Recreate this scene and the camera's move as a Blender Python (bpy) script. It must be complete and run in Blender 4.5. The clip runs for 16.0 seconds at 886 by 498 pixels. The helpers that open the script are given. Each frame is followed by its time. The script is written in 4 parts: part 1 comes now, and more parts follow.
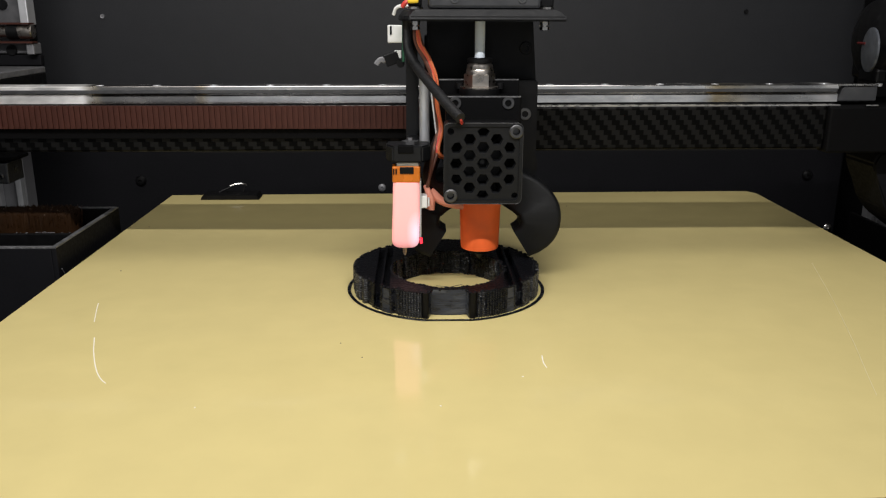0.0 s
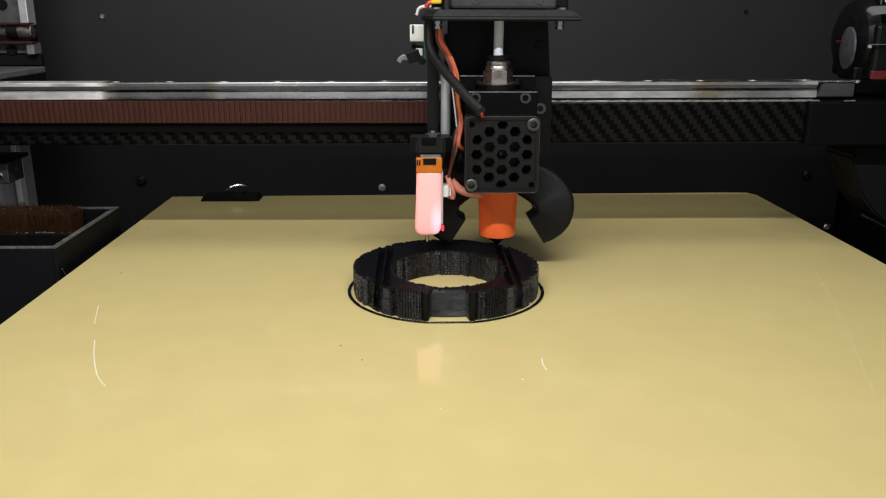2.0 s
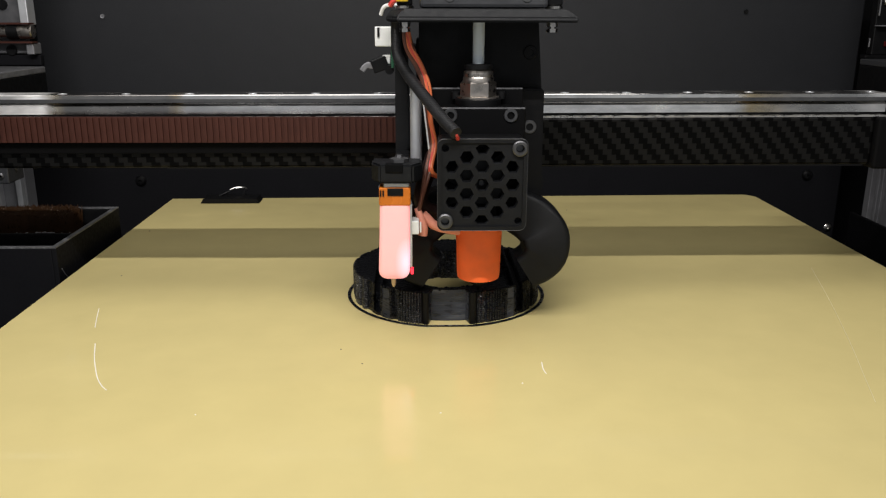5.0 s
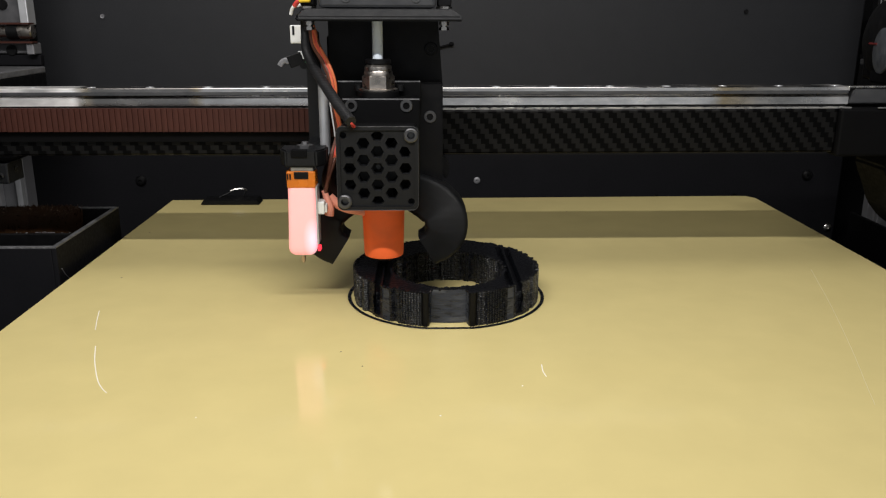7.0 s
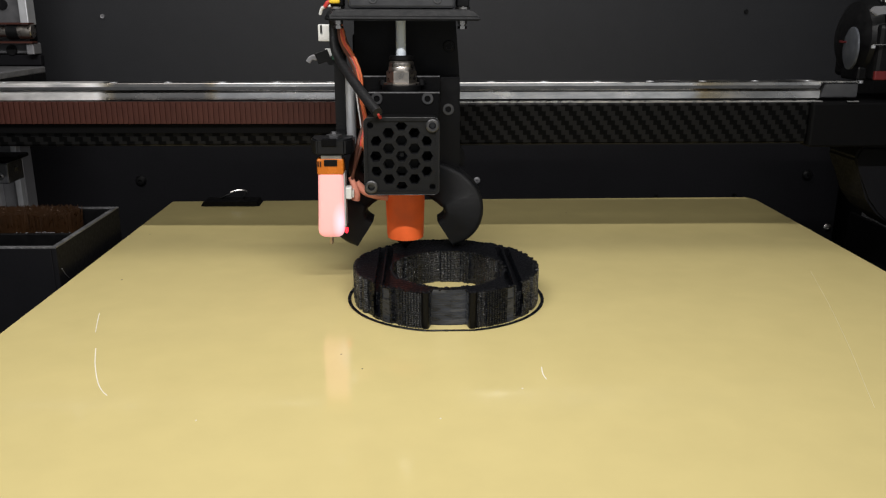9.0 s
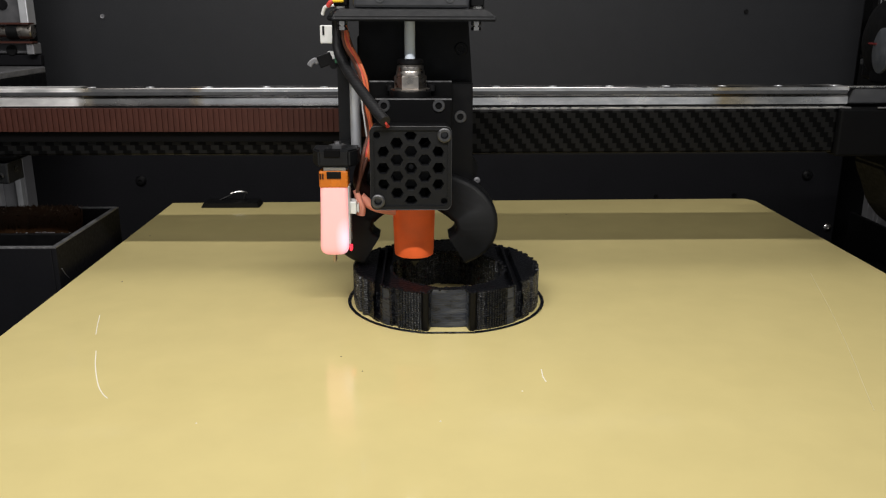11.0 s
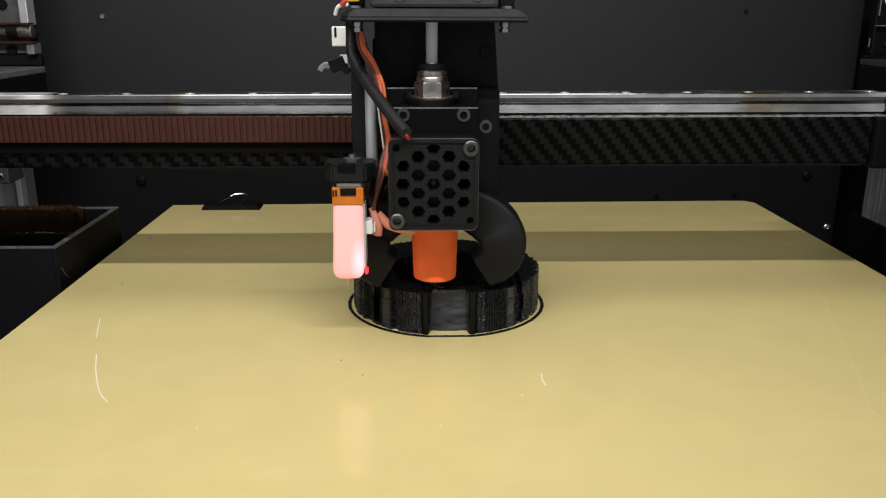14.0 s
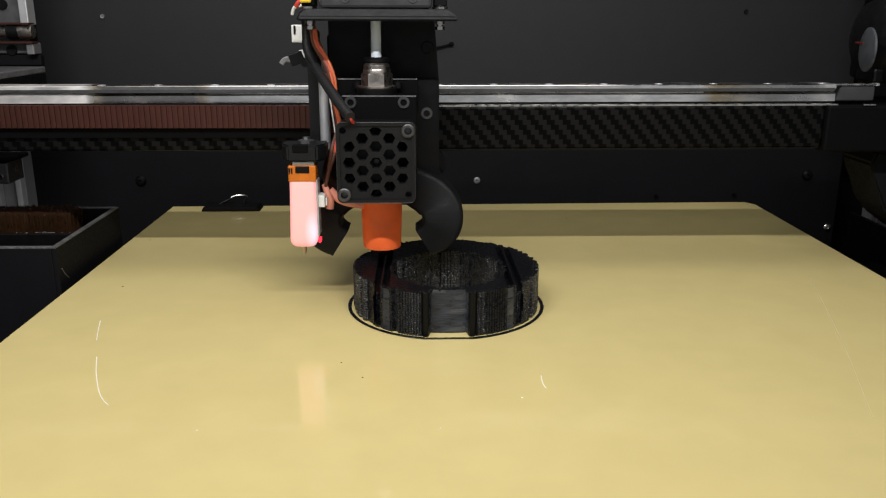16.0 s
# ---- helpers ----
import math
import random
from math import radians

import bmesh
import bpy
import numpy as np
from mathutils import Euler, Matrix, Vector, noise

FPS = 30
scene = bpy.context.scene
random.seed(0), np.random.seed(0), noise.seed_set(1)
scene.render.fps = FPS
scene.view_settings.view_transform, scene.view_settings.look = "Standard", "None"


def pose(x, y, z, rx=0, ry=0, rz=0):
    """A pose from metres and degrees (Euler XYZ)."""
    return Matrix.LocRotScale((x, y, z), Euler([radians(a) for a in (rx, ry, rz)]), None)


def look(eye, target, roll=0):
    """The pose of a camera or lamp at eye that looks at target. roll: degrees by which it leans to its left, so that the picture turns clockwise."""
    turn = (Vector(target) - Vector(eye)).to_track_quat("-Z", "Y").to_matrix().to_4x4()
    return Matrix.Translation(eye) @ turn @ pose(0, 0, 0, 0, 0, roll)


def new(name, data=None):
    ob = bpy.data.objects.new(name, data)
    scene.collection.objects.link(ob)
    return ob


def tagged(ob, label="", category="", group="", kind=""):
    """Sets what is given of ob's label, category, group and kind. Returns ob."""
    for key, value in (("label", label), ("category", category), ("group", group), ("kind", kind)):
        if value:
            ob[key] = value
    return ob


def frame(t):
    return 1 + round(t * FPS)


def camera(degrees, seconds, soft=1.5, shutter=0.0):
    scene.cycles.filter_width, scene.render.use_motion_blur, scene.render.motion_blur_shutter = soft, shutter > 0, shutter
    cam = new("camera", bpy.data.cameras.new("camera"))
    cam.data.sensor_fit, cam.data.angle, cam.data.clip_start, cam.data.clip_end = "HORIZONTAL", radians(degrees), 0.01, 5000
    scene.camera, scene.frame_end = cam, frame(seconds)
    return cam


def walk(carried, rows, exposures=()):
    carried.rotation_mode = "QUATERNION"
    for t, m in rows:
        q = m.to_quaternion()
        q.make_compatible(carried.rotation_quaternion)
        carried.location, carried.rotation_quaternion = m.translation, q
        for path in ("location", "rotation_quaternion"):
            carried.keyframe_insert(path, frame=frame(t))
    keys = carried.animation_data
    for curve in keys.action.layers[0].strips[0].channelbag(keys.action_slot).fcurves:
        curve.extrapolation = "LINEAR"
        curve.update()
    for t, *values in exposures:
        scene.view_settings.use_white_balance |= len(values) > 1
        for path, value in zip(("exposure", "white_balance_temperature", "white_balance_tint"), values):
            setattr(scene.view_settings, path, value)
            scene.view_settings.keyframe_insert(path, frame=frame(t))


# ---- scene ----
# Metres. The bed's top lies at z = 0 at the start; y points into the machine.
FOV = 57.13
EYE = Vector((0, 0, 0.1086))
VIEW = Vector((0.02818, 0.96012, -0.27816))
cam = camera(FOV, 16.0, soft=1.2)
walk(cam, ((0.0, look(EYE, EYE + VIEW, 0.2)), (16.0, look(EYE, EYE + VIEW, 0.2))), exposures=((0.0, 0.0), (16.0, 0.0)))

DROP = 0.0072          # how far the bed sinks during the clip
NOZZLE_Z = 0.010       # the nozzle stays at this height; the bed sinks away from it

# time, nozzle x, nozzle y
# rows begin
HEAD = (
    (0.0, 0.0247, 0.3250), (0.1, 0.0381, 0.3261), (0.2, 0.0193, 0.2787), (0.3, 0.0081, 0.2779), (0.4, -0.0194, 0.2964), (0.5, 0.0314, 0.3196),
    (0.6, -0.0109, 0.3127), (0.7, 0.0312, 0.3478), (0.8, 0.0003, 0.2790), (0.9, 0.0279, 0.3463), (1.0, -0.0187, 0.2898), (1.1, 0.0208, 0.3435),
    (1.2, 0.0032, 0.2760), (1.3, 0.0353, 0.3403), (1.4, -0.0134, 0.3425), (1.5, 0.0300, 0.2795), (1.6, 0.0114, 0.2850), (1.7, 0.0281, 0.3290),
    (1.8, 0.0396, 0.3131), (1.9, -0.0155, 0.3179), (2.0, 0.0338, 0.3447), (2.1, -0.0233, 0.2976), (2.2, 0.0273, 0.3197), (2.3, 0.0047, 0.3088),
    (2.4, 0.0261, 0.3494), (2.5, 0.0358, 0.2866), (2.6, -0.0152, 0.3103), (2.7, -0.0105, 0.3115), (2.8, 0.0262, 0.3250), (2.9, 0.0302, 0.2785),
    (3.0, 0.0355, 0.3095), (3.1, 0.0065, 0.2769), (3.2, 0.0348, 0.2846), (3.3, -0.0105, 0.3115), (3.4, 0.0288, 0.3332), (3.5, 0.0391, 0.2999),
    (3.6, -0.0170, 0.3104), (3.7, -0.0151, 0.2941), (3.8, -0.0234, 0.3193), (3.9, 0.0189, 0.3292), (4.0, 0.0314, 0.2867), (4.1, -0.0060, 0.3469),
    (4.2, 0.0005, 0.3468), (4.3, -0.0155, 0.2865), (4.4, -0.0091, 0.3283), (4.5, 0.0275, 0.2847), (4.6, 0.0448, 0.3130), (4.7, 0.0092, 0.2789),
    (4.8, -0.0076, 0.2973), (5.0, 0.0214, 0.2855), (5.2, 0.0401, 0.3184), (5.4, 0.0307, 0.3415), (5.6, 0.0021, 0.3166), (5.8, -0.0184, 0.2849),
    (6.0, -0.0113, 0.2989), (6.2, 0.0167, 0.3354), (6.4, 0.0388, 0.3340), (6.6, 0.0341, 0.2971), (6.8, -0.0076, 0.2939), (6.9, 0.0254, 0.3510),
    (7.0, -0.0145, 0.3153), (7.1, 0.0351, 0.3082), (7.2, -0.0192, 0.3383), (7.3, 0.0107, 0.3280), (7.4, 0.0045, 0.2760), (7.5, 0.0356, 0.3275),
    (7.6, -0.0149, 0.2963), (7.7, 0.0013, 0.3468), (7.8, -0.0047, 0.3395), (7.9, 0.0173, 0.2828), (8.0, 0.0426, 0.3081), (8.1, -0.0158, 0.2941),
    (8.2, -0.0147, 0.3339), (8.3, -0.0203, 0.3179), (8.4, -0.0059, 0.3424), (8.5, -0.0102, 0.2782), (8.6, -0.0088, 0.3469), (8.7, 0.0214, 0.3465),
    (8.8, 0.0213, 0.2786), (8.9, 0.0109, 0.3321), (9.0, -0.0063, 0.3417), (9.1, 0.0255, 0.2736), (9.2, -0.0154, 0.2919), (9.3, 0.0346, 0.3249),
    (9.4, 0.0241, 0.2890), (9.5, 0.0021, 0.3438), (9.6, -0.0064, 0.2864), (9.7, 0.0382, 0.3010), (9.8, 0.0022, 0.3357), (10.0, 0.0307, 0.3336),
    (10.2, 0.0401, 0.2966), (10.4, 0.0214, 0.2859), (10.6, -0.0076, 0.3192), (10.8, -0.0192, 0.3414), (11.0, -0.0024, 0.3157), (11.2, 0.0268, 0.2847),
    (11.4, 0.0406, 0.2997), (11.6, 0.0258, 0.3359), (11.8, 0.0107, 0.3253), (11.9, -0.0026, 0.2742), (12.0, 0.0017, 0.3483), (12.1, -0.0064, 0.3469),
    (12.2, -0.0156, 0.2897), (12.3, -0.0110, 0.3031), (12.4, -0.0081, 0.3338), (12.5, 0.0381, 0.2965), (12.6, 0.0345, 0.2846), (12.7, 0.0358, 0.2866),
    (12.8, -0.0171, 0.2866), (12.9, 0.0047, 0.3308), (13.0, -0.0091, 0.2885), (13.1, 0.0310, 0.3493), (13.2, -0.0132, 0.2886), (13.3, 0.0117, 0.3451),
    (13.4, -0.0203, 0.3368), (13.5, 0.0036, 0.3393), (13.6, 0.0165, 0.2758), (13.7, 0.0353, 0.3359), (13.8, -0.0052, 0.3484), (13.9, -0.0170, 0.3104),
    (14.0, 0.0054, 0.2861), (14.1, 0.0140, 0.3436), (14.2, 0.0409, 0.3208), (14.3, -0.0172, 0.3068), (14.4, 0.0362, 0.2931), (14.5, -0.0245, 0.3245),
    (14.6, 0.0141, 0.3451), (14.7, 0.0315, 0.2977), (14.8, -0.0036, 0.3514), (14.9, 0.0346, 0.3144), (15.0, 0.0118, 0.3481), (15.1, 0.0073, 0.3294),
    (15.2, 0.0190, 0.3320), (15.3, 0.0416, 0.3234), (15.4, 0.0362, 0.3331), (15.5, -0.0173, 0.3104), (15.6, -0.0076, 0.2822), (15.7, 0.0232, 0.2901),
    (15.8, 0.0000, 0.3268), (15.9, 0.0408, 0.3288), (16.0, -0.0157, 0.3271),
)
# rows end


# ---- light ----
world = bpy.data.worlds.new("world")
scene.world = world
world.use_nodes = True
world.node_tree.nodes["Background"].inputs[0].default_value = (0.94, 0.97, 1.0, 1)
world.node_tree.nodes["Background"].inputs[1].default_value = 0.34


def strip_lamp(name, eye, target, sx, sy, watts, colour):
    data = bpy.data.lights.new(name, "AREA")
    data.shape, data.size, data.size_y, data.energy, data.color = "RECTANGLE", sx, sy, watts, colour
    ob = new(name, data)
    ob.matrix_world = look(eye, target)
    return ob


# a strip of white lamps under the front top beam of the machine
strip_lamp("strip_lamp", (-0.03, 0.050, 0.345), (-0.03, 0.53, 0.13), 0.44, 0.006, 2.15, (1.0, 0.97, 0.95))
# added wide soft fill from above; no such lamp is known in the machine
strip_lamp("top_lamp", (-0.05, 0.25, 0.485), (-0.05, 0.25, 0.0), 0.46, 0.34, 1.04, (1.0, 0.97, 0.93))


# ---- materials ----
def material(name, colour, rough=0.5, metal=0.0, vary=0.15, scale=200.0, bump=0.0, bump_scale=900.0, spec=0.5, emit=None, emit_strength=0.0,
             coat=0.0, lines=0.0, line_scale=700.0, stretch=(1, 1, 1), rough_vary=0.1):
    m = bpy.data.materials.new(name)
    m.use_nodes = True
    nt = m.node_tree
    n, l = nt.nodes, nt.links
    b = n["Principled BSDF"]
    co = n.new("ShaderNodeTexCoord")
    mp = n.new("ShaderNodeMapping")
    mp.inputs["Scale"].default_value = stretch
    l.new(co.outputs["Object"], mp.inputs[0])
    big = n.new("ShaderNodeTexNoise")
    big.inputs["Scale"].default_value, big.inputs["Detail"].default_value = scale * 0.12, 4
    small = n.new("ShaderNodeTexNoise")
    small.inputs["Scale"].default_value, small.inputs["Detail"].default_value = scale, 5
    l.new(mp.outputs[0], big.inputs["Vector"])
    l.new(mp.outputs[0], small.inputs["Vector"])
    add = n.new("ShaderNodeMath")
    add.operation = "ADD"
    l.new(big.outputs["Fac"], add.inputs[0])
    l.new(small.outputs["Fac"], add.inputs[1])
    ramp = n.new("ShaderNodeMapRange")
    ramp.inputs["From Min"].default_value, ramp.inputs["From Max"].default_value = 0.6, 1.4
    ramp.inputs["To Min"].default_value, ramp.inputs["To Max"].default_value = 1 - vary, 1 + vary
    l.new(add.outputs[0], ramp.inputs[0])
    mul = n.new("ShaderNodeVectorMath")
    mul.operation = "SCALE"
    mul.inputs[0].default_value = colour
    l.new(ramp.outputs[0], mul.inputs["Scale"])
    l.new(mul.outputs[0], b.inputs["Base Color"])
    rr = n.new("ShaderNodeMapRange")
    rr.inputs["From Min"].default_value, rr.inputs["From Max"].default_value = 0.3, 0.7
    rr.inputs["To Min"].default_value, rr.inputs["To Max"].default_value = max(0.02, rough - rough_vary), min(1, rough + rough_vary)
    l.new(small.outputs["Fac"], rr.inputs[0])
    l.new(rr.outputs[0], b.inputs["Roughness"])
    b.inputs["Metallic"].default_value = metal
    b.inputs["Specular IOR Level"].default_value = spec
    b.inputs["Coat Weight"].default_value = coat
    if emit:
        b.inputs["Emission Color"].default_value = (*emit, 1)
        b.inputs["Emission Strength"].default_value = emit_strength
    height = None
    if bump:
        fine = n.new("ShaderNodeTexNoise")
        fine.inputs["Scale"].default_value, fine.inputs["Detail"].default_value = bump_scale, 3
        l.new(mp.outputs[0], fine.inputs["Vector"])
        height = n.new("ShaderNodeBump")
        height.inputs["Strength"].default_value, height.inputs["Distance"].default_value = bump, 0.0004
        l.new(fine.outputs["Fac"], height.inputs["Height"])
    if lines:
        wave = n.new("ShaderNodeTexWave")
        wave.bands_direction = "Z"
        wave.inputs["Scale"].default_value, wave.inputs["Distortion"].default_value = line_scale, 0.4
        l.new(co.outputs["Object"], wave.inputs["Vector"])
        layer = n.new("ShaderNodeBump")
        layer.inputs["Strength"].default_value, layer.inputs["Distance"].default_value = lines, 0.0003
        l.new(wave.outputs["Fac"], layer.inputs["Height"])
        if height:
            l.new(height.outputs[0], layer.inputs["Normal"])
        height = layer
    if height:
        l.new(height.outputs[0], b.inputs["Normal"])
    return m


BED = material("bed sheet", (0.648, 0.543, 0.243), 0.078, vary=0.05, scale=60, bump=0.02, bump_scale=500, spec=0.42, rough_vary=0.04)
PANEL = material("dark grey panel", (0.0144, 0.0152, 0.0178), 0.6, vary=0.12, scale=900, bump=0.12, bump_scale=3000, spec=0.3)
# puts the lower rear panel's shade into its colour; other black parts share it
LOWER = material("darkened panel black", (0.0050, 0.0050, 0.0064), 0.7, vary=0.15, scale=600, bump=0.08, spec=0.15)
BLACK = material("black steel", (0.0028, 0.0028, 0.0032), 0.5, vary=0.2, scale=300, bump=0.05, spec=0.2)
# deeper black that puts shade into the colour of parts like the end block
MATTE = material("matte deep black", (0.0022, 0.0022, 0.0025), 0.7, vary=0.2, scale=300, bump=0.05, spec=0.08)
PRINTED = material("black printed plastic", (0.0046, 0.0050, 0.0059), 0.52, spec=0.22, vary=0.35, scale=500, bump=0.12, bump_scale=1400, lines=0.2, line_scale=900)
FILAMENT = material("black filament", (0.0022, 0.0031, 0.0062), 0.28, vary=0.5, scale=700, bump=0.45, bump_scale=1100, lines=1.0, line_scale=420, spec=0.5, rough_vary=0.2)
FILAMENT_TOP = material("rough black filament", (0.0022, 0.0024, 0.0036), 0.46, vary=0.5, scale=900, bump=1.0, bump_scale=900, spec=0.2, rough_vary=0.2)
FILAMENT_SMOOTH = material("smooth scuffed filament", (0.0200, 0.0240, 0.0350), 0.36, vary=0.95, scale=420, stretch=(0.5, 0.5, 1.6), bump=0.3, bump_scale=300, lines=0.25, line_scale=420, spec=0.45, rough_vary=0.2)
SATIN = material("satin black plate", (0.0036, 0.0036, 0.0041), 0.42, spec=0.16, vary=0.2, scale=300, bump=0.04)
GREY_PLATE = material("dark grey plate", (0.028, 0.029, 0.032), 0.45, vary=0.15, scale=300, bump=0.06)
SCREW = material("blackened screw steel", (0.105, 0.105, 0.108), 0.4, metal=0.8, vary=0.2)
RAIL = material("polished rail steel", (0.80, 0.785, 0.77), 0.2, metal=1.0, vary=0.38, scale=230, stretch=(0.35, 1, 1), rough_vary=0.1)
STEEL = material("bright steel", (0.56, 0.54, 0.51), 0.3, metal=1.0, vary=0.35, scale=300, rough_vary=0.15)
ALU = material("anodised aluminium", (0.55, 0.56, 0.58), 0.45, metal=0.6, vary=0.08, scale=200)
DULL_ALU = material("dull grey casting", (0.20, 0.20, 0.21), 0.5, metal=0.4, vary=0.15, scale=200)
BELT = material("brown rubber belt", (0.046, 0.0135, 0.0088), 0.6, spec=0.25, vary=0.2, scale=300, bump=0.1)
TUBE = material("milky tube", (0.62, 0.68, 0.74), 0.35, vary=0.06, scale=200)
WHITE = material("white nylon", (0.72, 0.72, 0.70), 0.4, vary=0.05)
SILICONE = material("orange silicone", (0.93, 0.145, 0.028), 0.6, vary=0.14, scale=160, bump=0.12, bump_scale=600)
AMBER = material("amber tape", (0.55, 0.15, 0.010), 0.25, vary=0.15, scale=250)
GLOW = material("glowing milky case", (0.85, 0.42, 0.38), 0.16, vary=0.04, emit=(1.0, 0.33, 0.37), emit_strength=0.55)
RED_GLOW = material("red indicator", (0.8, 0.02, 0.02), 0.4, emit=(1.0, 0.03, 0.06), emit_strength=1.6)
BRISTLE = material("amber bristle", (0.030, 0.0125, 0.0035), 0.35, vary=0.4, scale=600)
ORANGE_WIRE = material("orange wire", (0.60, 0.145, 0.05), 0.4, vary=0.1)
RED_WIRE = material("red wire", (0.60, 0.06, 0.05), 0.4, vary=0.1)
BROWN_WIRE = material("brown wire", (0.10, 0.035, 0.02), 0.45, vary=0.1)
SLEEVE = material("black sleeve", (0.013, 0.013, 0.014), 0.5, spec=0.35, vary=0.3, scale=800, bump=0.2, lines=0.3, line_scale=600)
YELLOW = material("yellow plastic", (0.75, 0.50, 0.03), 0.4, vary=0.06)
GREEN = material("green circuit board", (0.02, 0.10, 0.05), 0.4, vary=0.2)
PINK_WRAP = material("pink insulation", (0.72, 0.28, 0.20), 0.6, vary=0.15)
RIM = material("worn grey rim", (0.11, 0.11, 0.114), 0.4, vary=0.8, scale=500, bump=0.2)
FAINT = material("faint scratch", (0.70, 0.62, 0.36), 0.4)
FAN = material("black fan plastic", (0.0095, 0.0095, 0.0105), 0.5, vary=0.2, spec=0.25)
NICKEL = material("dull nickel", (0.36, 0.33, 0.30), 0.34, metal=1.0, vary=0.35, scale=400, bump=0.15, bump_scale=700, rough_vary=0.14)
BROWN_SLEEVE = material("dark brown sleeve", (0.012, 0.0045, 0.004), 0.55, vary=0.2, spec=0.2)
RED_DARK = material("dark red rubber", (0.022, 0.005, 0.005), 0.6, spec=0.2)
DISC = material("mottled grey disc", (0.075, 0.082, 0.095), 0.45, metal=0.3, vary=0.5, scale=350)
PIN = material("pale probe pin", (0.55, 0.42, 0.33), 0.35, metal=0.6)
CHALK = material("pale scratch", (0.85, 0.82, 0.72), 0.6)
SPECK = material("dark speck", (0.05, 0.04, 0.03), 0.6)
CAST = material("dark grey casting", (0.085, 0.085, 0.09), 0.5, metal=0.3, vary=0.35, scale=260, bump=0.1)
RED_PLASTIC = material("red plastic", (0.085, 0.006, 0.006), 0.45)


def twill(name):
    """Carbon fibre: diagonal steps of two blacks of different gloss."""
    m = bpy.data.materials.new(name)
    m.use_nodes = True
    n, l = m.node_tree.nodes, m.node_tree.links
    b = n["Principled BSDF"]
    co = n.new("ShaderNodeTexCoord")
    sep = n.new("ShaderNodeSeparateXYZ")
    l.new(co.outputs["Object"], sep.inputs[0])

    def math_node(op, a, v):
        q = n.new("ShaderNodeMath")
        q.operation = op
        l.new(a, q.inputs[0])
        if isinstance(v, float):
            q.inputs[1].default_value = v
        else:
            l.new(v, q.inputs[1])
        return q.outputs[0]

    row = math_node("FLOOR", math_node("DIVIDE", sep.outputs["Z"], 0.0022), 0.0)
    row = math_node("MULTIPLY", row, 0.0019)
    run = math_node("ADD", sep.outputs["X"], row)
    cell = math_node("FRACT", math_node("DIVIDE", run, 0.0072), 0.0)
    tow = math_node("GREATER_THAN", cell, 0.5)
    mix = n.new("ShaderNodeMix")
    mix.data_type = "RGBA"
    mix.inputs["A"].default_value, mix.inputs["B"].default_value = (0.0011, 0.0011, 0.0011, 1), (0.0021, 0.0020, 0.0020, 1)
    l.new(tow, mix.inputs["Factor"])
    l.new(mix.outputs["Result"], b.inputs["Base Color"])
    rough = n.new("ShaderNodeMapRange")
    rough.inputs["To Min"].default_value, rough.inputs["To Max"].default_value = 0.4, 0.5
    gloss = n.new("ShaderNodeMapRange")
    gloss.inputs["To Min"].default_value, gloss.inputs["To Max"].default_value = 0.06, 0.20
    l.new(tow, gloss.inputs[0])
    l.new(gloss.outputs[0], b.inputs["Specular IOR Level"])
    l.new(tow, rough.inputs[0])
    l.new(rough.outputs[0], b.inputs["Roughness"])
    return m


CARBON = twill("carbon twill")


def worn_rail(m):
    """Along the rail: rough ends tinted brighter for their sheen, a greased stretch, brown rims where the old grease
    has dried.
    """
    n, l = m.node_tree.nodes, m.node_tree.links
    b = n["Principled BSDF"]
    co = n.new("ShaderNodeTexCoord")
    sep = n.new("ShaderNodeSeparateXYZ")
    l.new(co.outputs["Object"], sep.inputs[0])
    wobble = n.new("ShaderNodeTexNoise")
    wobble.inputs["Scale"].default_value, wobble.inputs["Detail"].default_value = 160, 4
    l.new(co.outputs["Object"], wobble.inputs["Vector"])
    shift = n.new("ShaderNodeMath")
    shift.operation = "MULTIPLY_ADD"
    shift.inputs[1].default_value = 0.008
    l.new(wobble.outputs["Fac"], shift.inputs[0])
    l.new(sep.outputs["X"], shift.inputs[2])
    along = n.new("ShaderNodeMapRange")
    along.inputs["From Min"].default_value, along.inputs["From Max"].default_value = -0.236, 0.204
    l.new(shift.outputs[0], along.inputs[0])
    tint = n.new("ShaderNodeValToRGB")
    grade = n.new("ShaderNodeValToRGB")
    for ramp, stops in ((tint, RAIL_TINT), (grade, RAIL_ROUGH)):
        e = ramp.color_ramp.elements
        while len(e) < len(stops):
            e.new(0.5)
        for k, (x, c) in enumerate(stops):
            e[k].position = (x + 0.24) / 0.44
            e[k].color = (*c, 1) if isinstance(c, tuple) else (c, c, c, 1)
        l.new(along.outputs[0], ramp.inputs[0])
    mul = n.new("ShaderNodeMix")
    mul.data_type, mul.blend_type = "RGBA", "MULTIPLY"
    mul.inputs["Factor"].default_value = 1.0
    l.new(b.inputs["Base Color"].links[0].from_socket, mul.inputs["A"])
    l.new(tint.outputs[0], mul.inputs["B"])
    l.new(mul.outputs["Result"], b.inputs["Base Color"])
    plus = n.new("ShaderNodeMath")
    plus.operation = "ADD"
    l.new(b.inputs["Roughness"].links[0].from_socket, plus.inputs[0])
    l.new(grade.outputs[0], plus.inputs[1])
    l.new(plus.outputs[0], b.inputs["Roughness"])


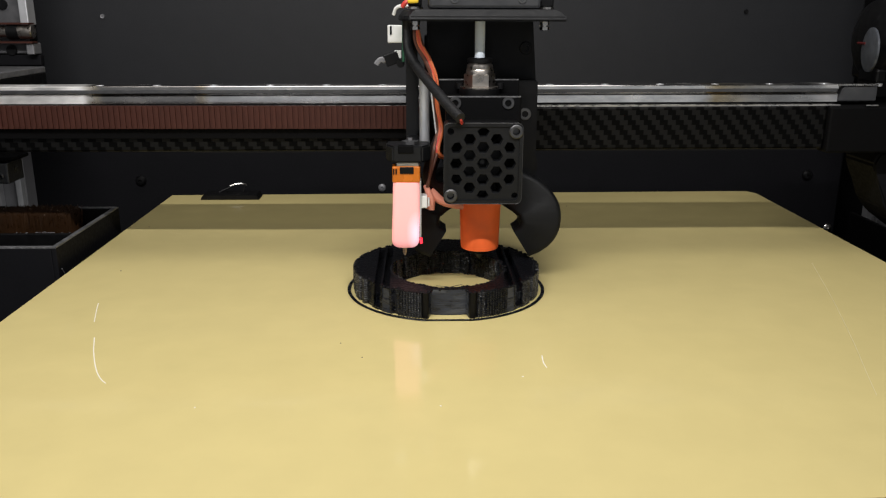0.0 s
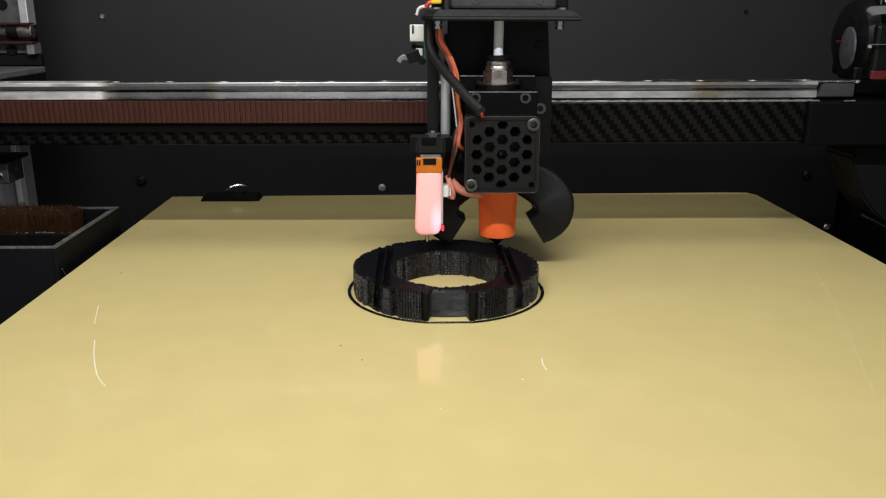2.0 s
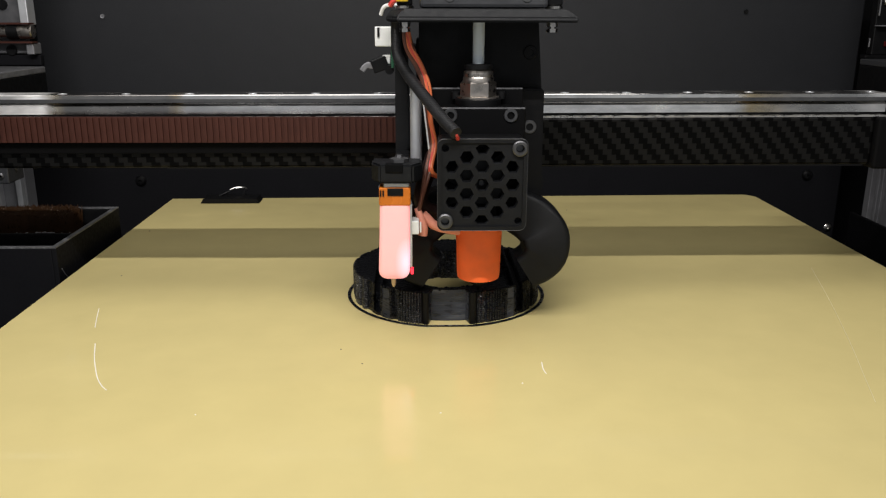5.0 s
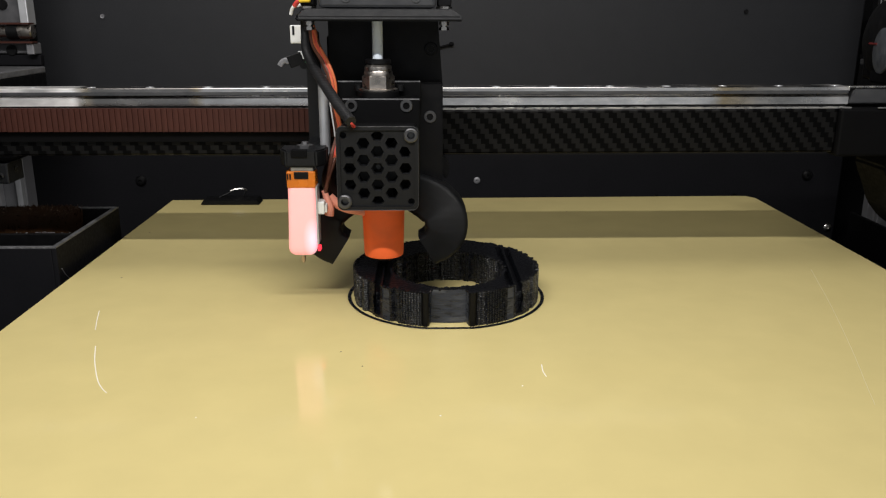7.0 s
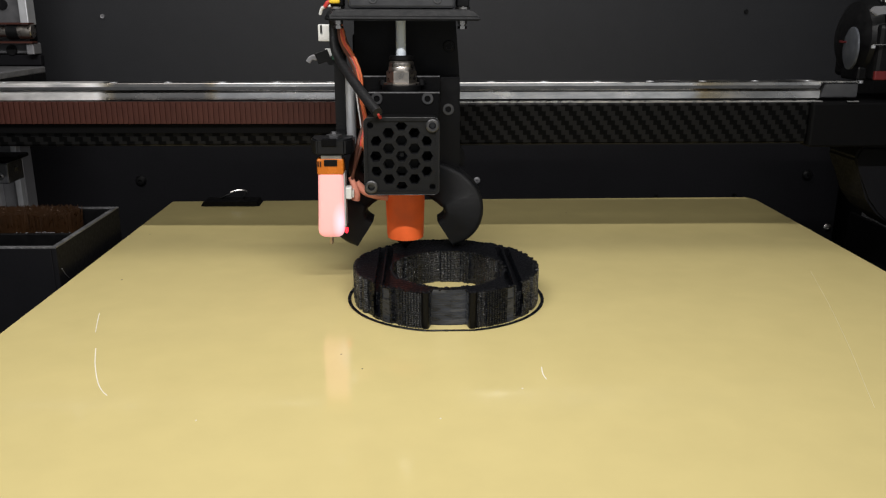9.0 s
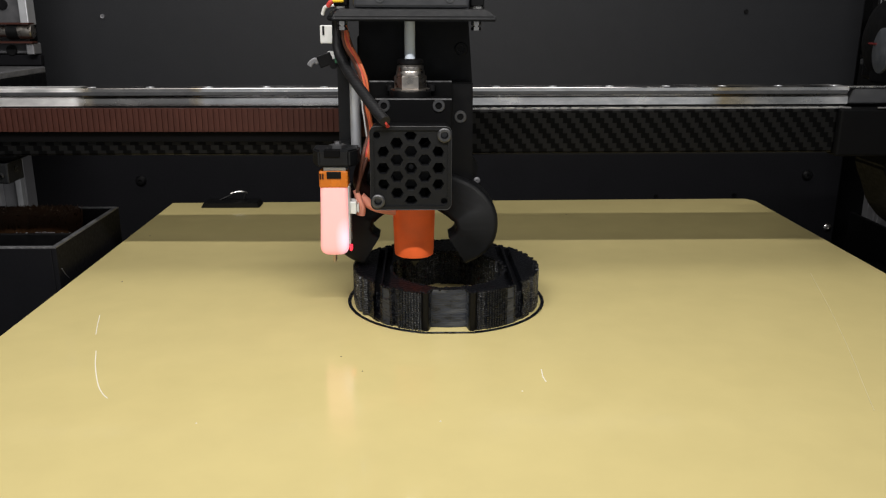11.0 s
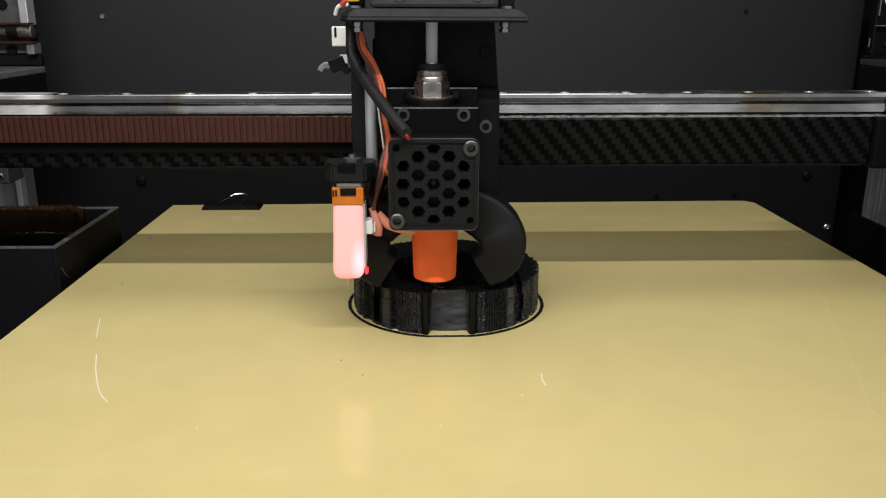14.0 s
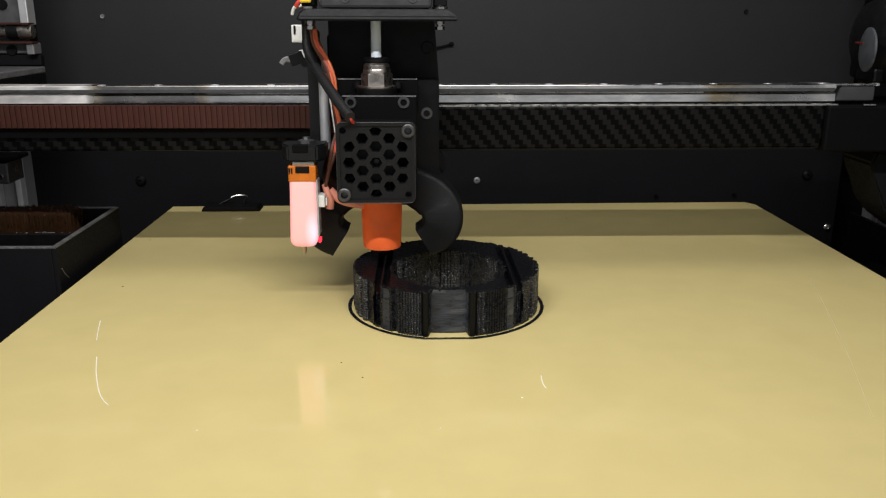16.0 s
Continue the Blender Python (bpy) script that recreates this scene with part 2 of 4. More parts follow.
# stops above 1 paint the bright sheen of the left end into the tint
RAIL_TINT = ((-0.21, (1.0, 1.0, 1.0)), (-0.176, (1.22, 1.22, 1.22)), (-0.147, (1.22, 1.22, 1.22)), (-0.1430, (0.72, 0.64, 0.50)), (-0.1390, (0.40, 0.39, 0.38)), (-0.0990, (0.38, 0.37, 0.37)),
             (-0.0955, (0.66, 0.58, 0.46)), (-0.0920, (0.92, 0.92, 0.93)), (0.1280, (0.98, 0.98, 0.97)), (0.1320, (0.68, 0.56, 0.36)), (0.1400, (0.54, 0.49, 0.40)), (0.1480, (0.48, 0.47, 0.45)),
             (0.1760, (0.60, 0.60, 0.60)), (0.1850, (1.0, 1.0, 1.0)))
RAIL_ROUGH = ((-0.21, 0.20), (-0.176, 0.36), (-0.148, 0.36), (-0.1440, 0.02), (-0.1010, 0.02), (-0.0950, 0.0), (0.1280, 0.0), (0.1390, 0.06), (0.1760, 0.06), (0.1850, 0.2))
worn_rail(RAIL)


def scuffed(m):
    """Pale rubbed streaks along the printed layers."""
    n, l = m.node_tree.nodes, m.node_tree.links
    b = n["Principled BSDF"]
    co = n.new("ShaderNodeTexCoord")
    mp = n.new("ShaderNodeMapping")
    mp.inputs["Scale"].default_value = (90, 90, 420)
    l.new(co.outputs["Object"], mp.inputs[0])
    streak = n.new("ShaderNodeTexNoise")
    streak.inputs["Scale"].default_value, streak.inputs["Detail"].default_value = 1.0, 6
    l.new(mp.outputs[0], streak.inputs["Vector"])
    mask = n.new("ShaderNodeMapRange")
    mask.interpolation_type = "SMOOTHSTEP"
    mask.inputs["From Min"].default_value, mask.inputs["From Max"].default_value = 0.50, 0.68
    l.new(streak.outputs["Fac"], mask.inputs[0])
    mix = n.new("ShaderNodeMix")
    mix.data_type = "RGBA"
    l.new(mask.outputs[0], mix.inputs["Factor"])
    l.new(b.inputs["Base Color"].links[0].from_socket, mix.inputs["A"])
    mix.inputs["B"].default_value = (0.062, 0.068, 0.082, 1)
    l.new(mix.outputs["Result"], b.inputs["Base Color"])


scuffed(FILAMENT_SMOOTH)


def wiped(m):
    """Long wiping smears that dull the gloss of the sheet here and there."""
    n, l = m.node_tree.nodes, m.node_tree.links
    b = n["Principled BSDF"]
    co = n.new("ShaderNodeTexCoord")
    mp = n.new("ShaderNodeMapping")
    mp.inputs["Scale"].default_value, mp.inputs["Rotation"].default_value = (7, 34, 1), (0, 0, radians(4))
    l.new(co.outputs["Object"], mp.inputs[0])
    smear = n.new("ShaderNodeTexNoise")
    smear.inputs["Scale"].default_value, smear.inputs["Detail"].default_value = 1.0, 5
    l.new(mp.outputs[0], smear.inputs["Vector"])
    span = n.new("ShaderNodeMapRange")
    span.inputs["From Min"].default_value, span.inputs["From Max"].default_value = 0.48, 0.70
    span.inputs["To Min"].default_value, span.inputs["To Max"].default_value = 0.0, 0.16
    l.new(smear.outputs["Fac"], span.inputs[0])
    plus = n.new("ShaderNodeMath")
    plus.operation = "ADD"
    l.new(b.inputs["Roughness"].links[0].from_socket, plus.inputs[0])
    l.new(span.outputs[0], plus.inputs[1])
    l.new(plus.outputs[0], b.inputs["Roughness"])


wiped(BED)


def glow_gradient(m):
    """The inner lamp's falloff is painted into the emission: whiter low at one side."""
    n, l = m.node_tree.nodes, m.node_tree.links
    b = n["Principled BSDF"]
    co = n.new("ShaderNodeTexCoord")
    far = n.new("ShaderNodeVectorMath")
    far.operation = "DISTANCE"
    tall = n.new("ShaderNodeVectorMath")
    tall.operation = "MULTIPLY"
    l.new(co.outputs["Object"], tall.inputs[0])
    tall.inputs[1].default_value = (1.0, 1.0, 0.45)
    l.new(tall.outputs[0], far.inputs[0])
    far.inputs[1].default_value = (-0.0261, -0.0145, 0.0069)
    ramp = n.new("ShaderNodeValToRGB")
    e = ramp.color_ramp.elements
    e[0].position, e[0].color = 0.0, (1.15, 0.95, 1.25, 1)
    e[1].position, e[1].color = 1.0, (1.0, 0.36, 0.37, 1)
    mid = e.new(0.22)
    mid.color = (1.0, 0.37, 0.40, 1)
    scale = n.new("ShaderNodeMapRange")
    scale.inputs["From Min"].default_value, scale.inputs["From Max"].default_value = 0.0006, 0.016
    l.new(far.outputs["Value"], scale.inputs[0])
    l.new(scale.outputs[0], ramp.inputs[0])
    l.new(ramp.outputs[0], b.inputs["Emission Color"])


glow_gradient(GLOW)


# ---- building helpers ----
def part(name, bm, mat, parent=None, label="", smooth=False):
    me = bpy.data.meshes.new(name)
    bmesh.ops.recalc_face_normals(bm, faces=bm.faces[:])
    bm.to_mesh(me)
    bm.free()
    if smooth:
        me.polygons.foreach_set("use_smooth", [True] * len(me.polygons))
        me.set_sharp_from_angle(angle=radians(35))
    me.materials.append(mat)
    ob = new(name, me)
    ob.parent = parent
    if label:
        tagged(ob, label)
    return ob


def box(x0, x1, y0, y1, z0, z1, bevel=0.0, bm=None, segments=2):
    bm = bm or bmesh.new()
    made = bmesh.ops.create_cube(bm, size=1, matrix=Matrix.LocRotScale(((x0 + x1) / 2, (y0 + y1) / 2, (z0 + z1) / 2), None, (x1 - x0, y1 - y0, z1 - z0)))
    if bevel:
        edges = list({e for v in made["verts"] for e in v.link_edges})
        bmesh.ops.bevel(bm, geom=edges, offset=bevel, segments=segments, affect="EDGES", profile=0.5)
    return bm


AXES = {"x": Matrix.Rotation(radians(90), 4, "Y"), "y": Matrix.Rotation(radians(-90), 4, "X"), "z": Matrix.Identity(4)}


def lathe(profile, at, axis="z", sides=32, bm=None, caps=True):
    """A turned body: profile is (radius, distance along the axis)."""
    bm = bm or bmesh.new()
    m = Matrix.Translation(at) @ AXES[axis]
    rings = [[bm.verts.new(m @ Vector((r * math.cos(a), r * math.sin(a), h))) for a in (2 * math.pi * i / sides for i in range(sides))] for r, h in profile]
    for a, b in zip(rings, rings[1:]):
        for i in range(sides):
            bm.faces.new((a[i], a[(i + 1) % sides], b[(i + 1) % sides], b[i]))
    if caps:
        bm.faces.new(rings[0]), bm.faces.new(rings[-1])
    return bm


def prism(points, y0, y1, bevel=0.0, bm=None):
    """A plate cut to an outline in x, z."""
    bm = bm or bmesh.new()
    front = [bm.verts.new((x, y0, z)) for x, z in points]
    back = [bm.verts.new((x, y1, z)) for x, z in points]
    bm.faces.new(front), bm.faces.new(back)
    for i in range(len(points)):
        j = (i + 1) % len(points)
        bm.faces.new((front[i], front[j], back[j], back[i]))
    if bevel:
        bmesh.ops.bevel(bm, geom=[e for e in bm.edges if front[0] is not None], offset=bevel, segments=2, affect="EDGES")
    return bm


def smooth_path(points, steps=8):
    pts = [Vector(p) for p in points]
    pts = [pts[0] * 2 - pts[1]] + pts + [pts[-1] * 2 - pts[-2]]
    out = []
    for a, b, c, d in zip(pts, pts[1:], pts[2:], pts[3:]):
        for i in range(steps):
            t = i / steps
            out.append(0.5 * (2 * b + (c - a) * t + (2 * a - 5 * b + 4 * c - d) * t * t + (3 * b - a - 3 * c + d) * t ** 3))
    return out + [pts[-2]]


def sweep(points, outline, bm=None, side=(0, 1, 0), steps=8):
    """An outline in (side, across) carried along a path."""
    bm = bm or bmesh.new()
    path = smooth_path(points, steps)
    side = Vector(side)
    rings = []
    for i, p in enumerate(path):
        d = (path[min(i + 1, len(path) - 1)] - path[max(i - 1, 0)]).normalized()
        s = (side - d * side.dot(d)).normalized()
        c = d.cross(s)
        k = i / (len(path) - 1)
        rings.append([bm.verts.new(p + s * u + c * v) for u, v in (outline(k) if callable(outline) else outline)])
    count = len(rings[0])
    for a, b in zip(rings, rings[1:]):
        for i in range(count):
            bm.faces.new((a[i], a[(i + 1) % count], b[(i + 1) % count], b[i]))
    bm.faces.new(rings[0]), bm.faces.new(rings[-1])
    return bm


def disc(radius, sides=10):
    return [(radius * math.cos(2 * math.pi * i / sides), radius * math.sin(2 * math.pi * i / sides)) for i in range(sides)]


def rounded(w, h, r, n=4):
    out = []
    for cx, cy, a0 in ((w / 2 - r, h / 2 - r, 0), (-w / 2 + r, h / 2 - r, 90), (-w / 2 + r, -h / 2 + r, 180), (w / 2 - r, -h / 2 + r, 270)):
        for i in range(n + 1):
            a = radians(a0 + 90 * i / n)
            out.append((cx + r * math.cos(a), cy + r * math.sin(a)))
    return out


def empty(name, at=(0, 0, 0)):
    ob = new(name)
    ob.empty_display_size = 0.01
    ob.location = at
    return ob


def screw(name, at, r, parent, axis="y", mat=None, depth=0.002, label=""):
    """A socket-head screw whose head looks towards -y (or +z)."""
    s = -1 if axis == "y" else 1
    prof = [(r, -s * depth), (r, s * 0.0), (r * 0.9, s * r * 0.12), (r * 0.55, s * r * 0.12), (r * 0.5, -s * r * 0.6), (0.0001, -s * r * 0.6)]
    return part(name, lathe(prof, at, axis, 18), mat or SCREW, parent, label, smooth=True)


# ---- the machine's frame ----
def wall_box(name, label, mat, *dims, bevel=0.001):
    return tagged(part(name, box(*dims, bevel=bevel), mat), label, name.split("_")[0], kind="structure")


back = wall_box("wall_back", "dark grey powder-coated rear panel of the machine", PANEL, -0.2515, 0.2986, 0.560, 0.564, 0.035, 0.50)
# own darker piece for the shaded part of the panel below the gantry
wall_box("wall_back_lower", "lower part of the rear panel, darkened for its shade", LOWER, -0.330, 0.2986, 0.560, 0.564, -0.16, 0.0345)
wall_box("wall_left", "plain black side panel of the machine", BLACK, -0.40, -0.395, 0.06, 0.60, -0.16, 0.50)
wall_box("wall_right", "plain black side panel of the machine", BLACK, 0.45, 0.455, 0.06, 0.60, -0.16, 0.50)
wall_box("wall_far", "black outer rear sheet behind the grey panel", BLACK, -0.40, 0.455, 0.600, 0.604, -0.16, 0.50)
tagged(part("floor", box(-0.40, 0.455, -0.10, 0.60, -0.165, -0.16), BLACK), "black base sheet under the bed", "floor", kind="structure")
tagged(part("ceiling", box(-0.40, 0.455, -0.02, 0.60, 0.50, 0.505), BLACK), "black top sheet of the machine", "ceiling", kind="structure")


def panel_screw(x, z, r, mat, label):
    ob = empty("panel_screw", (x, 0.560, z))
    part("head", lathe([(r, 0.001), (r, -0.0012), (r * 0.7, -r * 0.7), (r * 0.35, -r * 0.75), (r * 0.32, -r * 0.3), (0.0001, -r * 0.3)], (0, 0, 0), "y", 18), mat, ob, smooth=True)
    return tagged(ob, label, "screw", "screws in the rear panel")


for x, z, r, m, lab in ((-0.2068, 0.1061, 0.0014, DULL_ALU, "small bright screw in the grey rear panel"), (0.2182, 0.1104, 0.0014, BLACK, "small dark screw in the grey rear panel"),
                        (-0.1927, -0.0033, 0.0036, BLACK, "black button-head screw in the rear panel"), (-0.0264, -0.0085, 0.0026, DULL_ALU, "dull screw in the rear panel"),
                        (0.0400, -0.0035, 0.0023, DULL_ALU, "dull screw in the rear panel"), (0.2738, -0.0004, 0.0036, BLACK, "black button-head screw in the rear panel"),
                        (0.2932, -0.0384, 0.0028, STEEL, "bright screw in the rear panel"),
                        (0.1674, -0.0156, 0.0016, MATTE, "small black screw in the rear panel"), (0.2232, -0.0149, 0.0016, MATTE, "small black screw in the rear panel")):
    panel_screw(x, z, r, m, lab)


def wire_end():
    """A loose black wire with swollen ends, lying against the rear panel."""
    ob = empty("loose_wire", (0, 0.5592, 0))
    part("wire", sweep([(-0.0030, -0.0008, 0.0879), (0.0040, -0.0014, 0.0868), (0.0106, -0.0016, 0.0866), (0.0160, -0.0014, 0.0874), (0.0215, -0.0009, 0.0889)], disc(0.0008, 10)), MATTE, ob, smooth=True)
    for x, z in ((-0.0034, 0.0880), (0.0215, 0.0889)):
        part("crimp", lathe([(0.0002, -0.0016), (0.0012, -0.0012), (0.0014, 0.0), (0.0012, 0.0012), (0.0002, 0.0016)], (x, -0.0012, z), "x", 14), MATTE, ob, smooth=True)
    return tagged(ob, "short loose black wire against the grey rear panel", "wire")


wire_end()


def extrusion(name, x, y, z0, z1, w, label):
    """A slotted aluminium upright."""
    ob = empty(name, (x, y, z0))
    h = z1 - z0
    part("core", box(-w / 2, w / 2, w * 0.3, w, 0, h, 0.0004), DULL_ALU, ob)
    for a in (-1, 1):
        part("lip", box(a * w * 0.38 - w * 0.10, a * w * 0.38 + w * 0.10, 0, w * 0.3, 0, h, 0.0004), ALU, ob)
    return tagged(ob, label, "upright", "aluminium uprights")


extrusion("upright", -0.2568, 0.505, -0.16, 0.055, 0.018, "slotted silver aluminium upright beside the rear panel")


def slotted_upright():
    """An upright that shows its slotted inner side."""
    ob = empty("upright", (0.3030, 0.505, -0.16))
    part("core", box(0.006, 0.030, 0.001, 0.029, 0, 0.172, 0.0004), BLACK, ob)
    for y0, y1 in ((0.0, 0.0065), (0.0105, 0.0135), (0.0150, 0.0180), (0.0235, 0.0300)):
        part("lip", box(0, 0.006, y0, y1, 0, 0.172, 0.0004), DULL_ALU, ob)
    return tagged(ob, "slotted grey aluminium upright beside the rear panel", "upright", "aluminium uprights")


slotted_upright()


def side_beam(x0, x1, z, label, strip):
    ob = empty("side_beam", ((x0 + x1) / 2, 0.2, z))
    w = abs(x1 - x0) / 2
    part("beam", box(-w, w, 0, 0.30, -0.028, -0.0035, 0.0006), BLACK, ob)
    part("top_strip", box(-w, w, 0, 0.30, -0.0035, 0, 0.0005), strip, ob)
    return tagged(ob, label, "beam", "side beams")


side_beam(-0.30, -0.2217, 0.0776, "black side beam with a worn grey top edge", RIM)
side_beam(0.268, 0.36, 0.0830, "black side beam with a dull dark top edge", GREY_PLATE)


def rear_mount():
    """The grey rear motor mount above the side beam."""
    ob = empty("motor_mount", (-0.2300, 0.50, 0.0848))
    part("plate", box(-0.060, -0.0020, 0.004, 0.008, 0.0, 0.060, 0.0006), CAST, ob)
    part("foot_plate", box(-0.060, 0.0046, 0.004, 0.009, -0.0070, -0.0007, 0.0006), LOWER, ob)
    part("edge_strip", box(-0.0020, 0.0030, -0.002, 0.008, 0.0165, 0.060, 0.0006), ALU, ob)
    part("edge_strip", box(-0.0005, 0.0040, -0.002, 0.008, -0.0003, 0.0062, 0.0006), DULL_ALU, ob)
    part("shaft", lathe([(0.0032, -0.060), (0.0032, -0.006), (0.0042, -0.006), (0.0042, 0.0035), (0.0036, 0.0042)], (0, 0, 0.0128), "x", 24), NICKEL, ob, "dull steel shaft end", smooth=True)
    part("collar", lathe([(0.0046, -0.010), (0.0046, -0.0035)], (0, 0, 0.0128), "x", 24), BLACK, ob, smooth=True)
    part("belt", box(-0.060, 0.0035, -0.004, 0.003, 0.0168, 0.0178), BELT, ob, "brown belt edge")
    part("belt", box(-0.060, 0.0045, -0.004, 0.003, 0.0062, 0.0072), BELT, ob, "brown belt edge")
    part("dark_hole", lathe([(0.003, 0.0), (0.003, -0.0012), (0.0015, -0.0012)], (-0.0135, 0.004, 0.028), "y", 20), BLACK, ob)
    part("dark_hole", lathe([(0.003, 0.0), (0.003, -0.0012), (0.0015, -0.0012)], (-0.0115, 0.004, 0.002), "y", 20), BLACK, ob)
    return tagged(ob, "grey cast motor mount with a steel shaft and bright edge", "motor mount")


rear_mount()


def right_mount():
    """The dark twin of the motor mount at the other side."""
    ob = empty("motor_mount", (0.2745, 0.50, 0.0850))
    part("plate", box(0.0008, 0.060, 0.002, 0.008, 0.0, 0.060, 0.0006), BLACK, ob)
    part("edge_strip", box(0.0002, 0.0008, -0.002, -0.001, 0.0230, 0.0330, 0.0002), DULL_ALU, ob, "bright worn edge")
    part("edge_strip", box(-0.0034, -0.0028, -0.002, -0.001, 0.0050, 0.0100, 0.0002), DULL_ALU, ob, "bright worn edge")
    part("shelf", box(0.0006, 0.010, -0.004, 0.002, 0.0170, 0.0176, 0.0002), DULL_ALU, ob, "bright metal ledge")
    part("bolt", lathe([(0.0022, 0.002), (0.0022, -0.001), (0.0012, -0.0016), (0.0010, 0.0)], (0.0060, 0.001, 0.0310), "y", 18), STEEL, ob, "bright bolt", smooth=True)
    part("belt", box(0.0075, 0.060, -0.003, 0.0018, 0.0052, 0.0082, 0.0003), RED_PLASTIC, ob, "dark red belt")
    part("lower_plate", box(-0.0026, 0.060, 0.0020, 0.008, -0.0018, 0.0000, 0.0002), BLACK, ob)
    return tagged(ob, "black motor mount with bright worn edges and a bolt", "motor mount")


right_mount()


def side_bracket():
    """A black angle bracket on the frame, between the upright and the tray."""
    ob = empty("frame_bracket", (-0.2258, 0.3992, 0.0272))
    part("block", box(-0.0242, 0.0242, 0.0, 0.0160, 0.0, 0.0102, 0.0008), GREY_PLATE, ob)
    part("worn_edge", box(0.0233, 0.0244, -0.0004, 0.0005, 0.0006, 0.0098, 0.0002), SCREW, ob, "bright corner strip")
    part("worn_edge", box(0.0238, 0.0246, 0.0005, 0.0155, 0.0099, 0.0104, 0.0001), SCREW, ob, "bright corner strip")
    part("plate", box(-0.0242, 0.0275, 0.0, 0.0170, 0.0112, 0.0132, 0.0006), MATTE, ob)
    part("bolt", lathe([(0.0016, -0.001), (0.0016, 0.0006), (0.0009, 0.0010), (0.0008, 0.0), (0.0001, 0.0)], (0.0242, 0.0080, 0.0062), "x", 14), SCREW, ob, smooth=True)
    part("bolt", lathe([(0.0017, 0.001), (0.0017, -0.0006), (0.0009, -0.0010), (0.0008, 0.0), (0.0001, 0.0)], (0.0205, 0.0, 0.0040), "y", 14), SCREW, ob, smooth=True)
    part("post", box(-0.0242, 0.0100, 0.0030, 0.0140, -0.1872, 0.0, 0.0010), MATTE, ob)
    part("rib", box(-0.0242, 0.0200, 0.0020, 0.0150, 0.0102, 0.0112, 0.0003), MATTE, ob)
    return tagged(ob, "black angle bracket with bright edges on the frame", "bracket")


side_bracket()


def wiper_tray():
    ob = empty("wiper_tray", (-0.158, 0.344, 0.010))
    t = 0.0022
    part("side_wall", box(-t, 0, 0, 0.077, -0.050, 0, 0.0004), LOWER, ob)
    part("front_wall", box(-0.09, -t, 0, t, -0.050, 0, 0.0004), LOWER, ob)
    part("rear_wall", box(-0.09, -t, 0.077 - t, 0.077, -0.050, 0, 0.0004), BLACK, ob)
    part("divider", box(-0.09, -t, 0.0305, 0.0320, -0.050, -0.0015, 0.0004), BLACK, ob)
    part("bottom", box(-0.09, -t, t, 0.077 - t, -0.050, -0.047), BLACK, ob)
    for dims in ((-t, 0, 0, 0.077, 0, 0.0006), (-0.09, -t, 0, t, 0, 0.0006), (-0.09, -t, 0.077 - t, 0.077, 0, 0.0006)):
        part("rim", box(*dims), RIM, ob, "worn shiny rim")
    part("scratch", sweep([(0.0002, -0.0139 + 0.0165, -0.010), (0.0002, 0.0055, -0.0135), (0.0002, 0.0085, -0.0160)], disc(0.00018, 6)), RIM, ob)
    rng = random.Random(11)
    bm = bmesh.new()
    for cx, cy, spread, count in ((-0.0170, 0.0313, 0.0060, 22), (-0.0300, 0.0313, 0.0080, 9)):
        for i in range(count):
            at = Matrix.Translation((cx + rng.gauss(0, spread * 0.6), cy + rng.gauss(0, 0.0004), -0.0012)) @ Matrix.Rotation(rng.uniform(0, 3), 4, "Z") @ Matrix.Diagonal((rng.uniform(0.6, 1.8), 0.6, 0.5, 1))
            bmesh.ops.create_icosphere(bm, subdivisions=1, radius=rng.uniform(0.0002, 0.0005), matrix=at)
    tagged(part("waste_crumb", bm, DULL_ALU, ob, "pale crumbs of waste plastic"), kind="stuff")
    return tagged(ob, "black open wiper tray with a worn rim beside the bed", "tray")


wiper_tray()


def wiper_brush():
    """A block of short amber bristles that stands in the tray."""
    ob = empty("wiper_brush", (-0.2095, 0.4085, -0.035))
    part("base", box(-0.034, 0.034, -0.010, 0.010, -0.002, 0.012, 0.0006), SATIN, ob)
    rng = random.Random(3)
    bm = bmesh.new()
    for i in range(5200):
        x, y = rng.uniform(-0.0325, 0.0325), rng.uniform(-0.009, 0.009)
        lean, tilt = rng.gauss(0, 0.0010), rng.gauss(0, 0.0010)
        top = 0.0465 + rng.gauss(0, 0.0006)
        w = 0.00022
        a = [bm.verts.new((x + w * c, y + w * s, 0.012)) for c, s in ((1, 0), (-0.5, 0.87), (-0.5, -0.87))]
        b = [bm.verts.new((x + lean + w * c, y + tilt + w * s, top)) for c, s in ((1, 0), (-0.5, 0.87), (-0.5, -0.87))]
        for k in range(3):
            bm.faces.new((a[k], a[(k + 1) % 3], b[(k + 1) % 3], b[k]))
        bm.faces.new(b)
    fleck = bmesh.new()
    for i in range(70):
        x, y = rng.uniform(-0.0325, 0.0325), rng.uniform(-0.0095, 0.009)
        bmesh.ops.create_icosphere(fleck, subdivisions=1, radius=rng.uniform(0.00012, 0.0003), matrix=Matrix.Translation((x, y, 0.0468 - max(0, -0.006 - y) * rng.uniform(0, 6))))
    tagged(part("fleck", fleck, PIN, ob, "pale flecks on the bristle tips"), kind="stuff")
    tagged(part("bristle", bm, BRISTLE, ob, "dense amber bristles"), kind="stuff")
    return tagged(ob, "amber bristle brush standing in the black tray", "brush")


wiper_brush()


